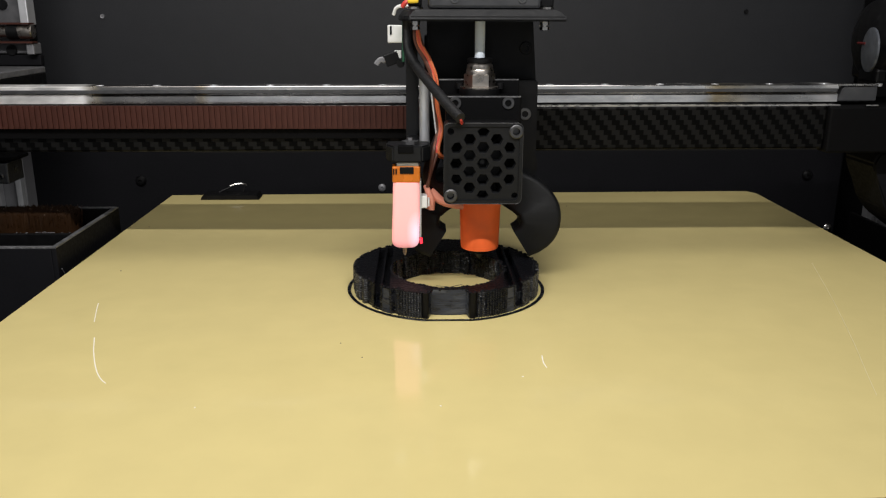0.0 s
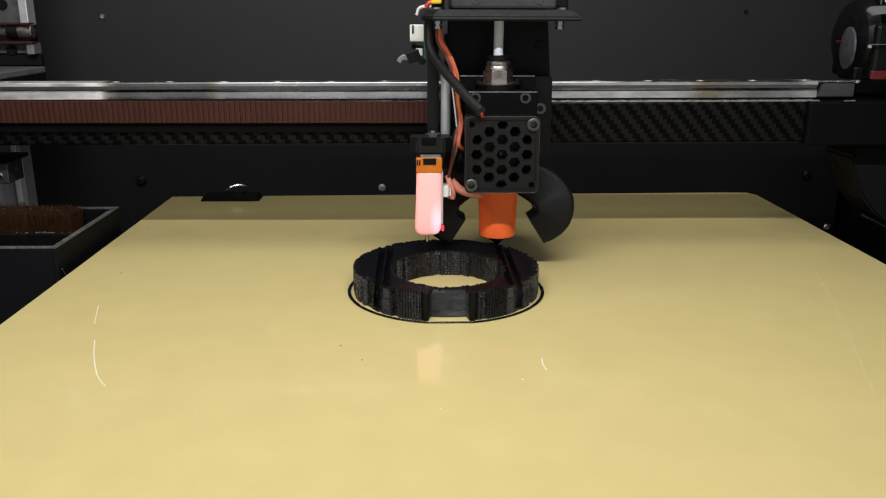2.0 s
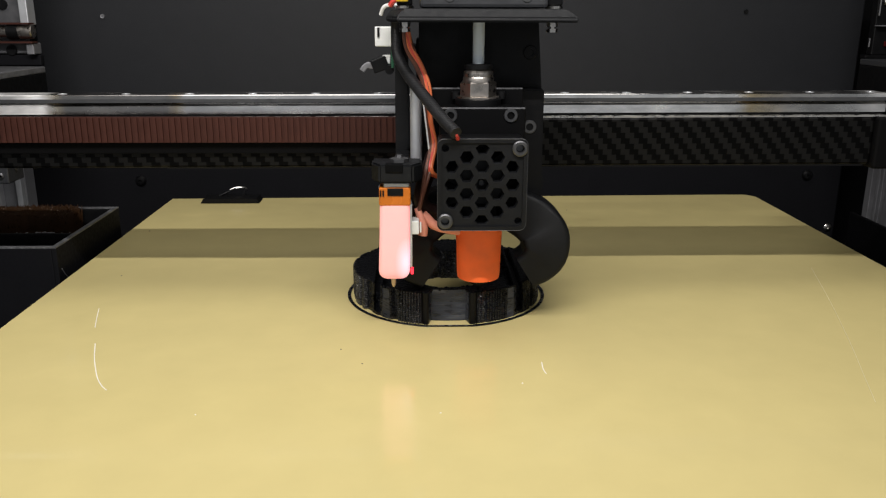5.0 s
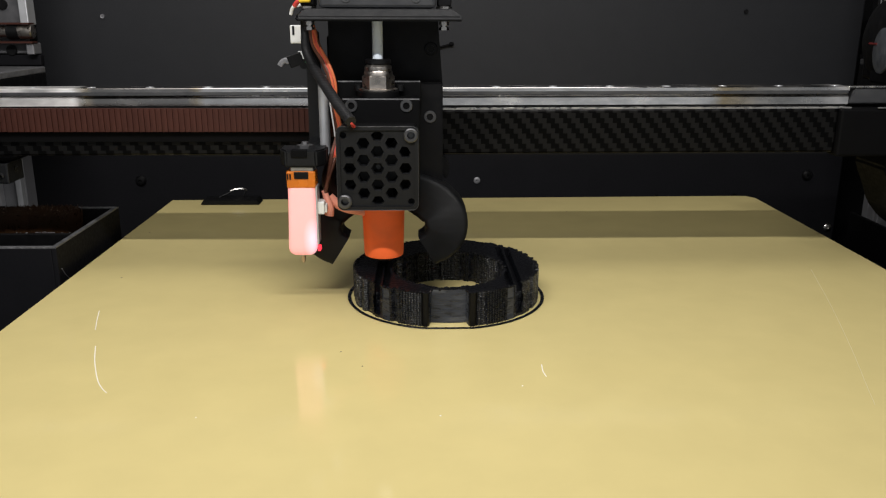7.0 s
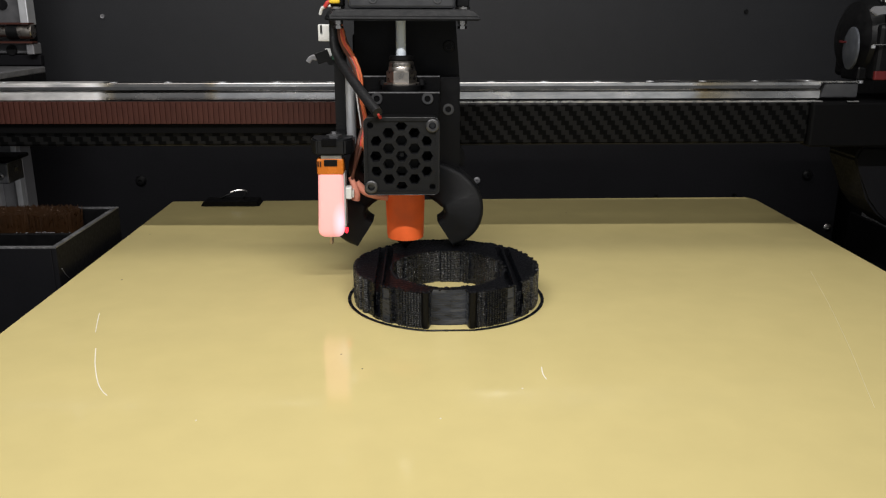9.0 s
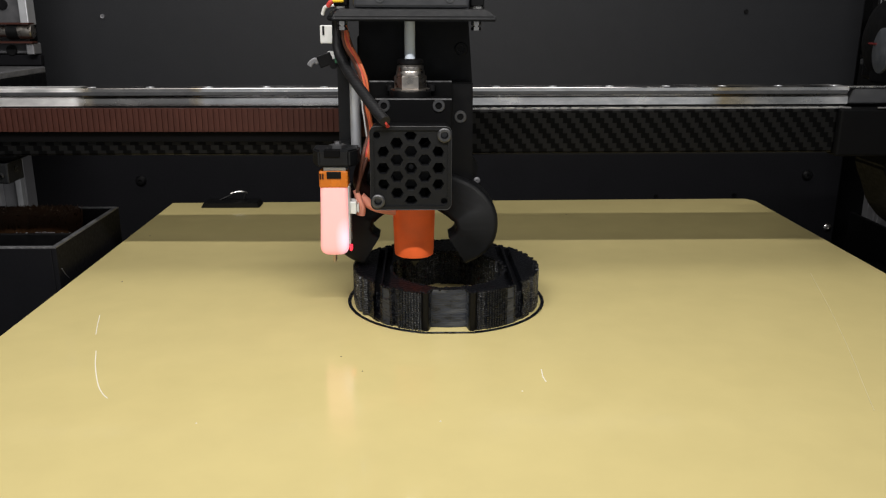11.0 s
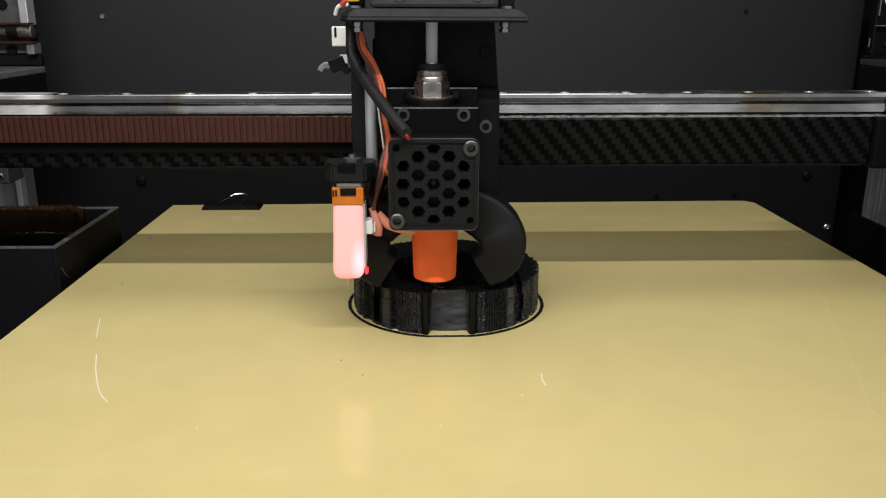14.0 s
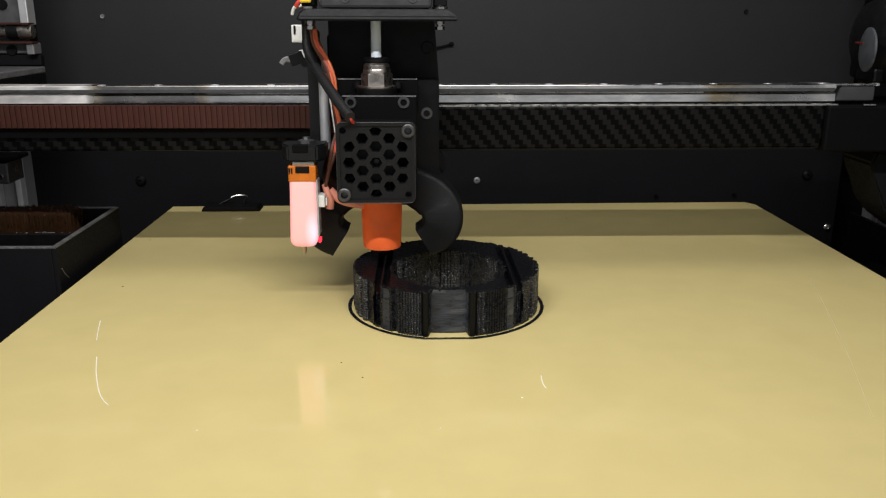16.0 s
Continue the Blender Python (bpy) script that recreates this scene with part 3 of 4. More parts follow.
def guide_rod():
    ob = empty("guide_rod", (-0.1720, 0.347, -0.16))
    part("rod", lathe([(0.0040, 0.0), (0.0040, 0.118)], (0, 0, 0), "z", 24), DULL_ALU, ob, smooth=True)
    part("foot", box(-0.010, 0.010, -0.010, 0.010, 0.0, 0.010, 0.001), BLACK, ob)
    return tagged(ob, "dull grey upright guide rod under the wiper tray", "guide rod")


guide_rod()


def side_ledge():
    ob = empty("side_ledge", (0.248, 0.36, -0.034))
    part("ledge", box(0, 0.12, 0, 0.10, -0.040, 0, 0.001), BLACK, ob)
    part("lip", box(-0.012, 0, 0, 0.075, -0.030, -0.022, 0.002), SATIN, ob)
    part("upper_ledge", box(0.0262, 0.0290, 0.02, 0.138, -0.040, 0.0218, 0.0006), BLACK, ob)
    return tagged(ob, "black side ledge beside the bed", "ledge")


side_ledge()


# ---- the bed ----
def print_bed():
    ob = empty("print_bed")
    x0, x1 = -0.153, 0.2126
    bm = bmesh.new()
    outline = ((x0, 0.1560), (x1, 0.1672), (x1, 0.498), (x1 - 0.004, 0.5045), (x1 - 0.016, 0.5048), (x0, 0.4972))
    top = [bm.verts.new((x, y, 0)) for x, y in outline]
    low = [bm.verts.new((x, y, -0.0016)) for x, y in outline]
    bm.faces.new(top), bm.faces.new(low)
    for i in range(len(outline)):
        j = (i + 1) % len(outline)
        bm.faces.new((top[i], top[j], low[j], low[i]))
    part("sheet", bm, BED, ob, "glossy pale yellow build sheet")
    part("plate", box(x0 + 0.001, x1 - 0.001, 0.170, 0.494, -0.010, -0.0018, 0.0005), BLACK, ob, "black plate under the sheet")

    def mark(name, points, r, mat, label):
        part(name, sweep([(x, y, 0.00005) for x, y in points], [(r * u, 0.00006 * v) for u, v in disc(1, 6)], side=(1, 0.01, 0)), mat, ob, label)

    mark("scratch", MARKS[0], 0.00015, CHALK, "fine pale scratch")
    mark("scratch", MARKS[1], 0.00016, CHALK, "fine pale scratch")
    mark("scratch", MARKS[2], 0.00018, CHALK, "short pale scratch")
    mark("scratch", MARKS[3], 0.00011, FAINT, "faint long scratch")
    for x, y, r in SPECKS:
        part("speck", lathe([(r, 0.0), (r * 0.7, 0.00012)], (x, y, 0.00004), "z", 8), CHALK if y < 0.24 else SPECK, ob)
    return tagged(ob, "glossy pale yellow print bed sinking slowly", "print bed")


MARKS = (
    ((-0.1250, 0.3014), (-0.1223, 0.2920), (-0.1190, 0.2814)),
    ((-0.1132, 0.2662), (-0.1084, 0.2529), (-0.1025, 0.2394), (-0.0986, 0.2327), (-0.0959, 0.2294)),
    ((0.0401, 0.2475), (0.0398, 0.2420), (0.0403, 0.2381)),
    ((0.1782, 0.3489), (0.1641, 0.3017), (0.1503, 0.2593), (0.1409, 0.2324), (0.1354, 0.2164)),
)
SPECKS = ((0.0862, 0.4636, 0.00036), (-0.1307, 0.3426, 0.00042), (-0.0273, 0.2594, 0.0003), (-0.0192, 0.2473, 0.0003), (-0.1426, 0.4192, 0.0004), (0.0318, 0.2315, 0.00030), (0.0057, 0.2124, 0.00030), (-0.0646, 0.2128, 0.00026))


bed = print_bed()


def binder_clip():
    ob = empty("binder_clip", (-0.1146, 0.4830, 0))
    part("jaw", prism([(-0.0177, 0.0002), (0.0177, 0.0002), (0.0160, 0.0030), (-0.0160, 0.0030)], 0.0, 0.0125, 0.0003), BLACK, ob)
    part("jaw", prism([(-0.0177, -0.0135), (0.0177, -0.0135), (0.0160, -0.0105), (-0.0160, -0.0105)], 0.0, 0.0125, 0.0003), BLACK, ob)
    part("spine", box(-0.0160, 0.0160, 0.0125, 0.0140, -0.0135, 0.0030, 0.0004), BLACK, ob)
    for x0, x1 in ((-0.0085, 0.0002), (0.0062, 0.0074)):
        part("lever_leg", sweep([(x0, 0.009, 0.0028), ((x0 + x1) / 2, 0.0105, 0.0046), (x1, 0.0120, 0.0064)], disc(0.0006, 8)), BLACK, ob, smooth=True)
    part("lever_top", sweep([(-0.0020, 0.0115, 0.0062), (0.0005, 0.0128, 0.0070), (0.0038, 0.0135, 0.0073), (0.0068, 0.0130, 0.0070), (0.0080, 0.0118, 0.0064)], disc(0.0006, 8)), STEEL, ob, "bright wire loop", smooth=True)
    return tagged(ob, "black steel binder clip with a bright wire lever", "clip")


clip = binder_clip()

# ---- the printed ring ----
RING = Vector((0.0106, 0.3187, 0))
R_OUT, R_IN, HOLE_Y = 37.9, 22.0, -5.6
GROOVE = 4.6           # depth of the long top grooves, mm
rib_rng = random.Random(8)
RIBS = []
while len(RIBS) < 400:
    RIBS += [rib_rng.choice((0.0, 0.0, 0.0, 0.25, 0.5, 1.2, 1.4))] * rib_rng.choice((1, 1, 1, 2, 2, 3))


def wall_dip(s, pitch=1.15):
    """How deep the wall lies at arc length s: uneven upright ribs."""
    k = s / pitch
    return RIBS[int(k) % 400] if k % 1.0 < 0.68 else max(0.55, RIBS[int(k) % 400])


def arc(x0, x1, side, inset, recess, notch):
    """The outer wall from x0 to x1, front (side -1) or back (side 1)."""
    R = R_OUT - inset
    p0, p1 = (math.asin(max(-1, min(1, x / R_OUT))) for x in (x0, x1))
    n = max(4, int(abs(p1 - p0) * R / 0.22))
    out = []
    for i in range(n + 1):
        p = p0 + (p1 - p0) * i / n
        x = R * math.sin(p)
        dip = wall_dip(p * R + 120 + 150 * (side > 0))
        if side < 0 and 22.0 < abs(x) < 25.2:
            dip = 0.0
        y = side * (R - dip) * math.cos(p)
        x = (R - dip) * math.sin(p)
        if side < 0 and abs(x) < 10.2:
            y = -R * math.cos(p)
            if abs(x) > 7.5:
                y += 0.9 * abs(2 * (abs(x) - 7.5) / 2.7 - 1) ** 3
            if abs(x) <= 7.5:
                y += 0.9 + (recess - 0.9) * min(1.0, (7.5 - abs(x)) / 0.9)
        if notch and 25.9 < abs(x) < 28.5:
            y -= side * (4.2 if side < 0 else 1.6)
        out.append((x, y))
    return out


def slab_outline(x0, x1, inset=0.0, recess=4.9, notch=False):
    return arc(x0, x1, -1, inset, recess, notch) + arc(x1, x0, 1, inset, 0.0, notch)


def hole_outline(inset=0.0):
    n = 420
    out = []
    for i in range(n):
        a = 2 * math.pi * i / n
        rr = R_IN + inset + 0.8 * wall_dip(a * R_IN + 40, 1.4)
        out.append((0.6 + rr * math.cos(a), HOLE_Y + 1.08 * rr * math.sin(a)))
    return out


def within(loop, x, y):
    """Whether a point lies inside a closed outline."""
    inside = False
    for (xa, ya), (xb, yb) in zip(loop, loop[1:] + loop[:1]):
        if (ya > y) != (yb > y) and x < xa + (y - ya) * (xb - xa) / (yb - ya):
            inside = not inside
    return inside


def slab(loops, z0, z1):
    """Outlines in millimetres, raised from z0 to z1, with a top."""
    bm = bmesh.new()
    tops = []
    for loop in loops:
        low = [bm.verts.new((x / 1000, y / 1000, z0)) for x, y in loop]
        top = [bm.verts.new((x / 1000, y / 1000, z1)) for x, y in loop]
        for i in range(len(loop)):
            j = (i + 1) % len(loop)
            bm.faces.new((low[i], low[j], top[j], top[i]))
            mx, my = abs(loop[i][0] + loop[j][0]) / 2, (loop[i][1] + loop[j][1]) / 2
            if my < -22 and (mx < 7.2 or 22.2 < mx < 24.9):
                bm.faces.ensure_lookup_table()
                bm.faces[-1].material_index = 2
            elif my < -22 and mx < 10.4:
                bm.faces.ensure_lookup_table()
                bm.faces[-1].material_index = 3
            tops.append(bm.edges.get((top[i], top[j])))
    made = bmesh.ops.triangle_fill(bm, edges=tops, use_beauty=True, use_dissolve=False)
    caps = [f for f in made["geom"] if isinstance(f, bmesh.types.BMFace)]
    outside = []
    for f in caps:
        f.material_index = 1
        c = f.calc_center_median() * 1000
        if not within(loops[0], c.x, c.y) or any(within(hole, c.x, c.y) for hole in loops[1:]):
            outside.append(f)
    bmesh.ops.delete(bm, geom=outside, context="FACES_ONLY")
    return bm


def layered(name, bm, parent, label=""):
    ob = part(name, bm, FILAMENT, parent, label)
    ob.data.materials.append(FILAMENT_TOP)
    ob.data.materials.append(FILAMENT_SMOOTH)
    ob.data.materials.append(SATIN)
    return ob


def printed_ring():
    ob = empty("printed_ring", RING)
    full = 37.9
    low_top = NOZZLE_Z - GROOVE / 1000
    layered("lower_body", slab([slab_outline(-full, full, notch=True), hole_outline()], 0.00005, low_top), ob)
    layered("base_layer", slab([slab_outline(-full, full, 0.1), hole_outline(0.1)], 0.00004, 0.0011), ob)
    upper = layered("upper_body", slab([slab_outline(-full, full, 0.02, notch=True), hole_outline(0.02)], low_top - DROP - 0.0001, low_top + 0.00002), ob)
    z0, z1 = low_top + 0.00002, NOZZLE_Z
    rng = random.Random(5)
    for x0, x1, hole in ((-full, -28.5, False), (-25.9, -25.0, False), (-22.2, 22.2, True), (25.0, 25.9, False), (28.5, full, False)):
        outline = slab_outline(x0, x1, 0.02)
        bm = slab([outline, hole_outline(0.02)] if hole else [outline], z0, z1)
        bit = layered("top_rib" if abs(x1 - x0) < 3 else "top_slab", bm, upper)
    for a in (-1, 1):
        for x0, x1 in ((22.1, 25.1), (25.8, 28.6)):
            lo, hi = sorted((a * x0, a * x1))
            back = arc(lo, hi, 1, 0.35, 0.0, False)
            edge = min(y for _, y in back) - 2.2
            part("groove_end", slab([[(lo, edge)] + back + [(hi, edge)]], z0 + 0.00001, z1 - 0.0004), FILAMENT_TOP, upper)
            if x0 < 25:
                front = arc(lo, hi, -1, 0.3, 0.0, False)
                edge = max(y for _, y in front) + 1.2
                layered("groove_end", slab([front + [(hi, edge), (lo, edge)]], z0 + 0.00001, z1 - 0.0005), upper)
    # beads of plastic along the top edges, where each pass turns
    bm = bmesh.new()
    inner = [(x, y) for x, y in hole_outline(0.4)]
    outer = [(x * 0.985, y * 0.985) for x, y in slab_outline(-full, full, 0.3) if not 25.8 < abs(x) < 28.6]
    for loop in (outer, inner):
        run = 0.0
        for (xa, ya), (x, y) in zip(loop, loop[1:]):
            run += math.hypot(x - xa, y - ya)
            if run > 2.0 + rng.uniform(-0.25, 0.25):
                run = 0.0
                size = rng.uniform(0.00060, 0.00110)
                squash = Matrix.Translation((x / 1000, y / 1000, NOZZLE_Z - 0.0002)) @ Matrix.Diagonal((1, 1, 0.65, 1))
                bmesh.ops.create_icosphere(bm, subdivisions=1, radius=size, matrix=squash)
    tagged(part("bead", bm, FILAMENT_TOP, upper, "rough beads on the top edge"), kind="stuff")
    R, c = 0.0397, -0.0387
    a0 = math.asin(c / R)
    path = [(R * math.cos(a), R * math.sin(a), 0.0003) for a in (a0 + (math.pi - 2 * a0) * i / 90 for i in range(91))]
    part("skirt", sweep(path, [(0.0003 * v, 0.0007 * u) for u, v in disc(1, 6)], side=(0, 0, 1), steps=1), FILAMENT, ob, "thin black outline line on the bed")
    half = R * math.cos(a0)
    part("skirt", box(-half, half, c - 0.0005, c + 0.0003, 0.00005, 0.0005), FILAMENT, ob, "thin black outline line on the bed")
    part("stray_line", sweep([(-0.009, -0.006, 0.0001), (0.001, -0.001, 0.0001), (0.007, 0.003, 0.0001)], [(0.0002 * u, 0.0001 * v) for u, v in disc(1, 6)], side=(1, 0.01, 0)), SPECK, ob)
    part("stray_line", sweep([(-0.004, 0.001, 0.0001), (0.004, -0.001, 0.0001)], [(0.0002 * u, 0.0001 * v) for u, v in disc(1, 6)], side=(0.01, 1, 0)), SPECK, ob)
    return tagged(ob, "black half-printed plastic ring with ribbed walls on the bed", "printed ring"), upper


ring, ring_upper = printed_ring()


# ---- the gantry; its origin is the nozzle's y, at nozzle height ----
def gantry_beam():
    ob = empty("gantry_beam", (0, 0.3250, NOZZLE_Z))
    part("carbon_tube", box(-0.235, 0.1830, 0.037, 0.058, 0.0396, 0.0590, 0.0010), CARBON, ob, "carbon fibre tube")
    prof = [(0.041, 0.0603), (0.041, 0.0634), (0.0418, 0.0640), (0.0428, 0.0646), (0.0428, 0.0652), (0.041, 0.0660), (0.041, 0.0675), (0.0413, 0.0678), (0.0527, 0.0678), (0.053, 0.0675),
            (0.053, 0.0660), (0.0512, 0.0652), (0.0512, 0.0646), (0.053, 0.0634), (0.053, 0.0603)]
    bm = bmesh.new()
    a = [bm.verts.new((-0.24, y, z)) for y, z in prof]
    b = [bm.verts.new((0.1885, y, z)) for y, z in prof]
    bm.faces.new(a), bm.faces.new(b)
    for i in range(len(prof)):
        j = (i + 1) % len(prof)
        bm.faces.new((a[i], a[j], b[j], b[i]))
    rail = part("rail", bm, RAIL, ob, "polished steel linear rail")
    # dark strip in place of the dark reflection on the rail's upper band
    part("greased_groove", box(-0.2395, 0.188, 0.0407, 0.0422, 0.0648, 0.0662), SCREW, ob, "dark strip that stands for a dark reflection along the rail")
    for i in range(-9, 9):
        part("rail_screw", lathe([(0.0018, -0.001), (0.0018, 0.00006), (0.0016, 0.00016), (0.0011, 0.00016), (0.0010, -0.0001), (0.0001, -0.0001)], (0.0088 + i * 0.025, 0.0455, 0.0678), "z", 18), ALU, rail, smooth=True)
    # solid black strip makes the shade of the gap below the rail
    part("rail_gap", box(-0.239, 0.188, 0.0416, 0.0524, 0.0591, 0.0604), BLACK, ob, "black strip for the shade under the rail")
    # added bright strip draws the highlight of the tube's top edge
    part("rail_shim", box(-0.235, 0.1885, 0.0372, 0.0408, 0.0588, 0.0594), STEEL, ob, "thin bright strip for the highlight on the tube's top edge")
    # thin strip takes the part of the highlight on the lower chamfer
    part("lower_edge", box(-0.10, 0.180, 0.0366, 0.0374, 0.0391, 0.0397), SATIN, ob)
    part("end_block", box(0.1830, 0.250, 0.0345, 0.080, 0.0380, 0.0588, 0.001), MATTE, ob, "black end block")
    part("rail_end", prism([(0.1887, 0.0605), (0.1910, 0.0668), (0.2065, 0.0668), (0.2065, 0.0605)], 0.0412, 0.0528, 0.0004), SCREW, ob, "dull end of the rail")
    part("end_strip", box(0.1880, 0.2068, 0.0409, 0.0440, 0.0672, 0.0680, 0.0002), STEEL, ob, "thin bright edge")
    part("end_strip", box(0.1985, 0.2040, 0.0340, 0.0350, 0.0590, 0.0596, 0.0001), STEEL, ob, "thin bright edge")
    part("motor_foot", box(0.2065, 0.2300, 0.0440, 0.0600, 0.0680, 0.0745, 0.0012), BLACK, ob)
    part("pulley_dome", lathe([(0.0180, 0.004), (0.0190, 0.001), (0.0170, -0.004), (0.012, -0.007), (0.006, -0.0085), (0.0002, -0.009)], (0.2125, 0.056, 0.0870), "x", 32), BLACK, ob, smooth=True)
    bm = lathe([(0.0002, -0.0003), (0.0090, -0.0003), (0.0096, 0.0), (0.0096, 0.0008)], (0, 0, 0), "x", 32)
    bmesh.ops.transform(bm, matrix=pose(0.1995, 0.040, 0.0830, 0, 0, -9), verts=bm.verts[:])
    part("pulley_disc", bm, DISC, ob, "grey metal disc", smooth=True)
    part("motor_body", box(0.2105, 0.250, 0.036, 0.075, 0.0686, 0.0940, 0.002), BLACK, ob)
    part("bracket", prism([(0.2030, 0.0995), (0.2045, 0.1015), (0.2300, 0.1030), (0.2300, 0.0990), (0.2080, 0.0985), (0.2062, 0.0972)], 0.0330, 0.0350, 0.0004), DULL_ALU, ob, "bent grey metal bracket")
    part("ledge", box(0.2066, 0.2300, 0.0335, 0.0350, 0.0845, 0.0851, 0.0002), STEEL, ob, "bright metal ledge")
    part("ledge_tab", box(0.2064, 0.2078, 0.0336, 0.0350, 0.0832, 0.0846, 0.0002), ALU, ob)
    part("red_cap", box(0.2093, 0.222, 0.0335, 0.0355, 0.0690, 0.0730, 0.0005), RED_PLASTIC, ob, "red plastic cap")
    part("red_lead", sweep([(0.2010, 0.053, 0.0856), (0.2005, 0.049, 0.0856), (0.2000, 0.045, 0.0857)], disc(0.0005, 8)), RED_PLASTIC, ob, "red lead")
    part("idler_housing", prism([(0.2135, 0.0300), (0.2160, 0.0250), (0.2225, 0.0090), (0.2290, 0.0015), (0.2400, -0.0060), (0.250, -0.0110), (0.250, 0.0360), (0.2160, 0.0360)], 0.0480, 0.0760, 0.0012), LOWER, ob, "dark rounded housing")
    return tagged(ob, "black carbon gantry beam with a polished steel rail", "gantry")


gantry = gantry_beam()


# ---- the print head; its origin is the nozzle's tip ----
def mm(points):
    return [tuple(c / 1000 for c in p) for p in points]


def fan_guard(head):
    """A printed guard with a honeycomb of through holes over the cooling fan."""
    x0, x1, z0, z1 = -0.0156, 0.0140, 0.0288, 0.0595
    cx, cz = (x0 + x1) / 2, (z0 + z1) / 2
    y0, y1 = -0.0220, -0.0195
    bm = bmesh.new()
    rad, pitch, col = 0.00212, 0.00613, 0.00508
    outline = [(cx + u, cz + v) for u, v in rounded(x1 - x0, z1 - z0, 0.0022, 5)]
    loops = [outline]
    for i in range(-3, 4):
        for j in range(-3, 4):
            hx, hz = i * col, (j + (0.5 if i % 2 else 0.0)) * pitch
            d = math.hypot(hx, hz)
            if d > 0.0130:
                continue
            pts = []
            for k in range(6):
                a = radians(60 * k)
                px, pz = hx + rad * math.cos(a), hz + rad * math.sin(a)
                q = math.hypot(px, pz)
                f = min(1.0, 0.0133 / q)
                pts.append((cx + px * f, cz + pz * f))
            area = abs(sum(a[0] * b[1] - b[0] * a[1] for a, b in zip(pts, pts[1:] + pts[:1]))) / 2
            if area > 0.0000055:
                loops.append(pts)
    for sx in (-1, 1):
        for sz in (-1, 1):
            loops.append([(cx + sx * 0.0122 + 0.0011 * math.cos(2 * math.pi * k / 12), cz + sz * 0.0122 + 0.0011 * math.sin(2 * math.pi * k / 12)) for k in range(12)])
    front, backs = [], []
    for k, loop in enumerate(loops):
        mx, mz = sum(x for x, _ in loop) / len(loop), sum(z for _, z in loop) / len(loop)
        wide = 1.0 if k == 0 else 1.13
        lip = [bm.verts.new((mx + (x - mx) * wide, y0, mz + (z - mz) * wide)) for x, z in loop]
        f = [bm.verts.new((x, y0 + (0.0 if k == 0 else 0.0005), z)) for x, z in loop] if k else lip
        b = [bm.verts.new((x, y1, z)) for x, z in loop]
        if k:
            for i in range(len(loop)):
                bm.faces.new((lip[i], lip[(i + 1) % len(loop)], f[(i + 1) % len(loop)], f[i]))
        for i in range(len(loop)):
            j = (i + 1) % len(loop)
            bm.faces.new((f[i], f[j], b[j], b[i]))
            front.append(bm.edges.get((lip[i], lip[j])))
            backs.append(bm.edges.get((b[i], b[j])))
    bmesh.ops.triangle_fill(bm, edges=front, use_beauty=True)
    bmesh.ops.triangle_fill(bm, edges=backs, use_beauty=True)
    guard = part("fan_guard", bm, PRINTED, head, "black printed honeycomb fan guard")
    for sx, sz in ((1, 1), (-1, -1)):
        at = (cx + sx * 0.0122, -0.0221, cz + sz * 0.0122)
        part("guard_screw", lathe([(0.0026, 0.0015), (0.0026, -0.0009), (0.0022, -0.0012), (0.0014, -0.0012), (0.0013, 0.001), (0.0001, 0.001)], at, "y", 20), SCREW, guard, smooth=True)
    bm = bmesh.new()
    loops = [[(cx + u, cz + v) for u, v in rounded(x1 - x0 - d, z1 - z0 - d, 0.0022 - d / 4, 5)] for d in (0.0, 0.0026)]
    sets = [[bm.verts.new((x, y, z)) for x, z in loop] for loop, y in ((loops[0], y0 + 0.0001), (loops[0], y0 - 0.0006), (loops[1], y0 - 0.0006), (loops[1], y0 + 0.0001))]
    for p, q in zip(sets, sets[1:]):
        for i in range(len(p)):
            bm.faces.new((p[i], p[(i + 1) % len(p)], q[(i + 1) % len(p)], q[i]))
    part("guard_rim", bm, PRINTED, guard)
    # pale line colours in the guard's worn rim together with its highlight
    edge = [(x, y0 - 0.0006, z) for x, z in loops[0]]
    part("worn_edge", sweep(edge + edge[:1], disc(0.00010, 6), steps=1), GREY_PLATE, guard, "pale line for the edge's wear and highlight")
    # the fan behind it
    bm = bmesh.new()
    sq = rounded(x1 - x0 - 0.0006, z1 - z0 - 0.0006, 0.002, 4)
    ringp = [(0.0141 * math.cos(2 * math.pi * k / 40), 0.0141 * math.sin(2 * math.pi * k / 40)) for k in range(40)]
    ed = {0: [], 1: []}
    for loop in (sq, ringp):
        f = [bm.verts.new((cx + u, y1 + 0.0001, cz + v)) for u, v in loop]
        b = [bm.verts.new((cx + u, -0.0092, cz + v)) for u, v in loop]
        for i in range(len(loop)):
            j = (i + 1) % len(loop)
            bm.faces.new((f[i], f[j], b[j], b[i]))
            ed[0].append(bm.edges.get((f[i], f[j])))
            ed[1].append(bm.edges.get((b[i], b[j])))
    for k in (0, 1):
        bmesh.ops.triangle_fill(bm, edges=ed[k], use_beauty=True)
    fan = part("fan_frame", bm, BLACK, head)
    part("fan_hub", lathe([(0.0001, 0.0), (0.0076, 0.0), (0.0080, 0.0006), (0.0080, 0.007)], (cx, -0.0172, cz), "y", 28), FAN, fan, smooth=True)
    part("hub_cap", lathe([(0.0001, -0.0004), (0.0009, -0.0004), (0.0011, 0.0), (0.0011, 0.0006)], (cx, -0.0174, cz), "y", 16), GREY_PLATE, fan, "small grey bearing cap", smooth=True)
    for k in range(9):
        a = 2 * math.pi * k / 9
        b = Matrix.Translation((cx, -0.0160, cz)) @ Matrix.Rotation(a, 4, "Y") @ Matrix.Rotation(radians(32), 4, "X")
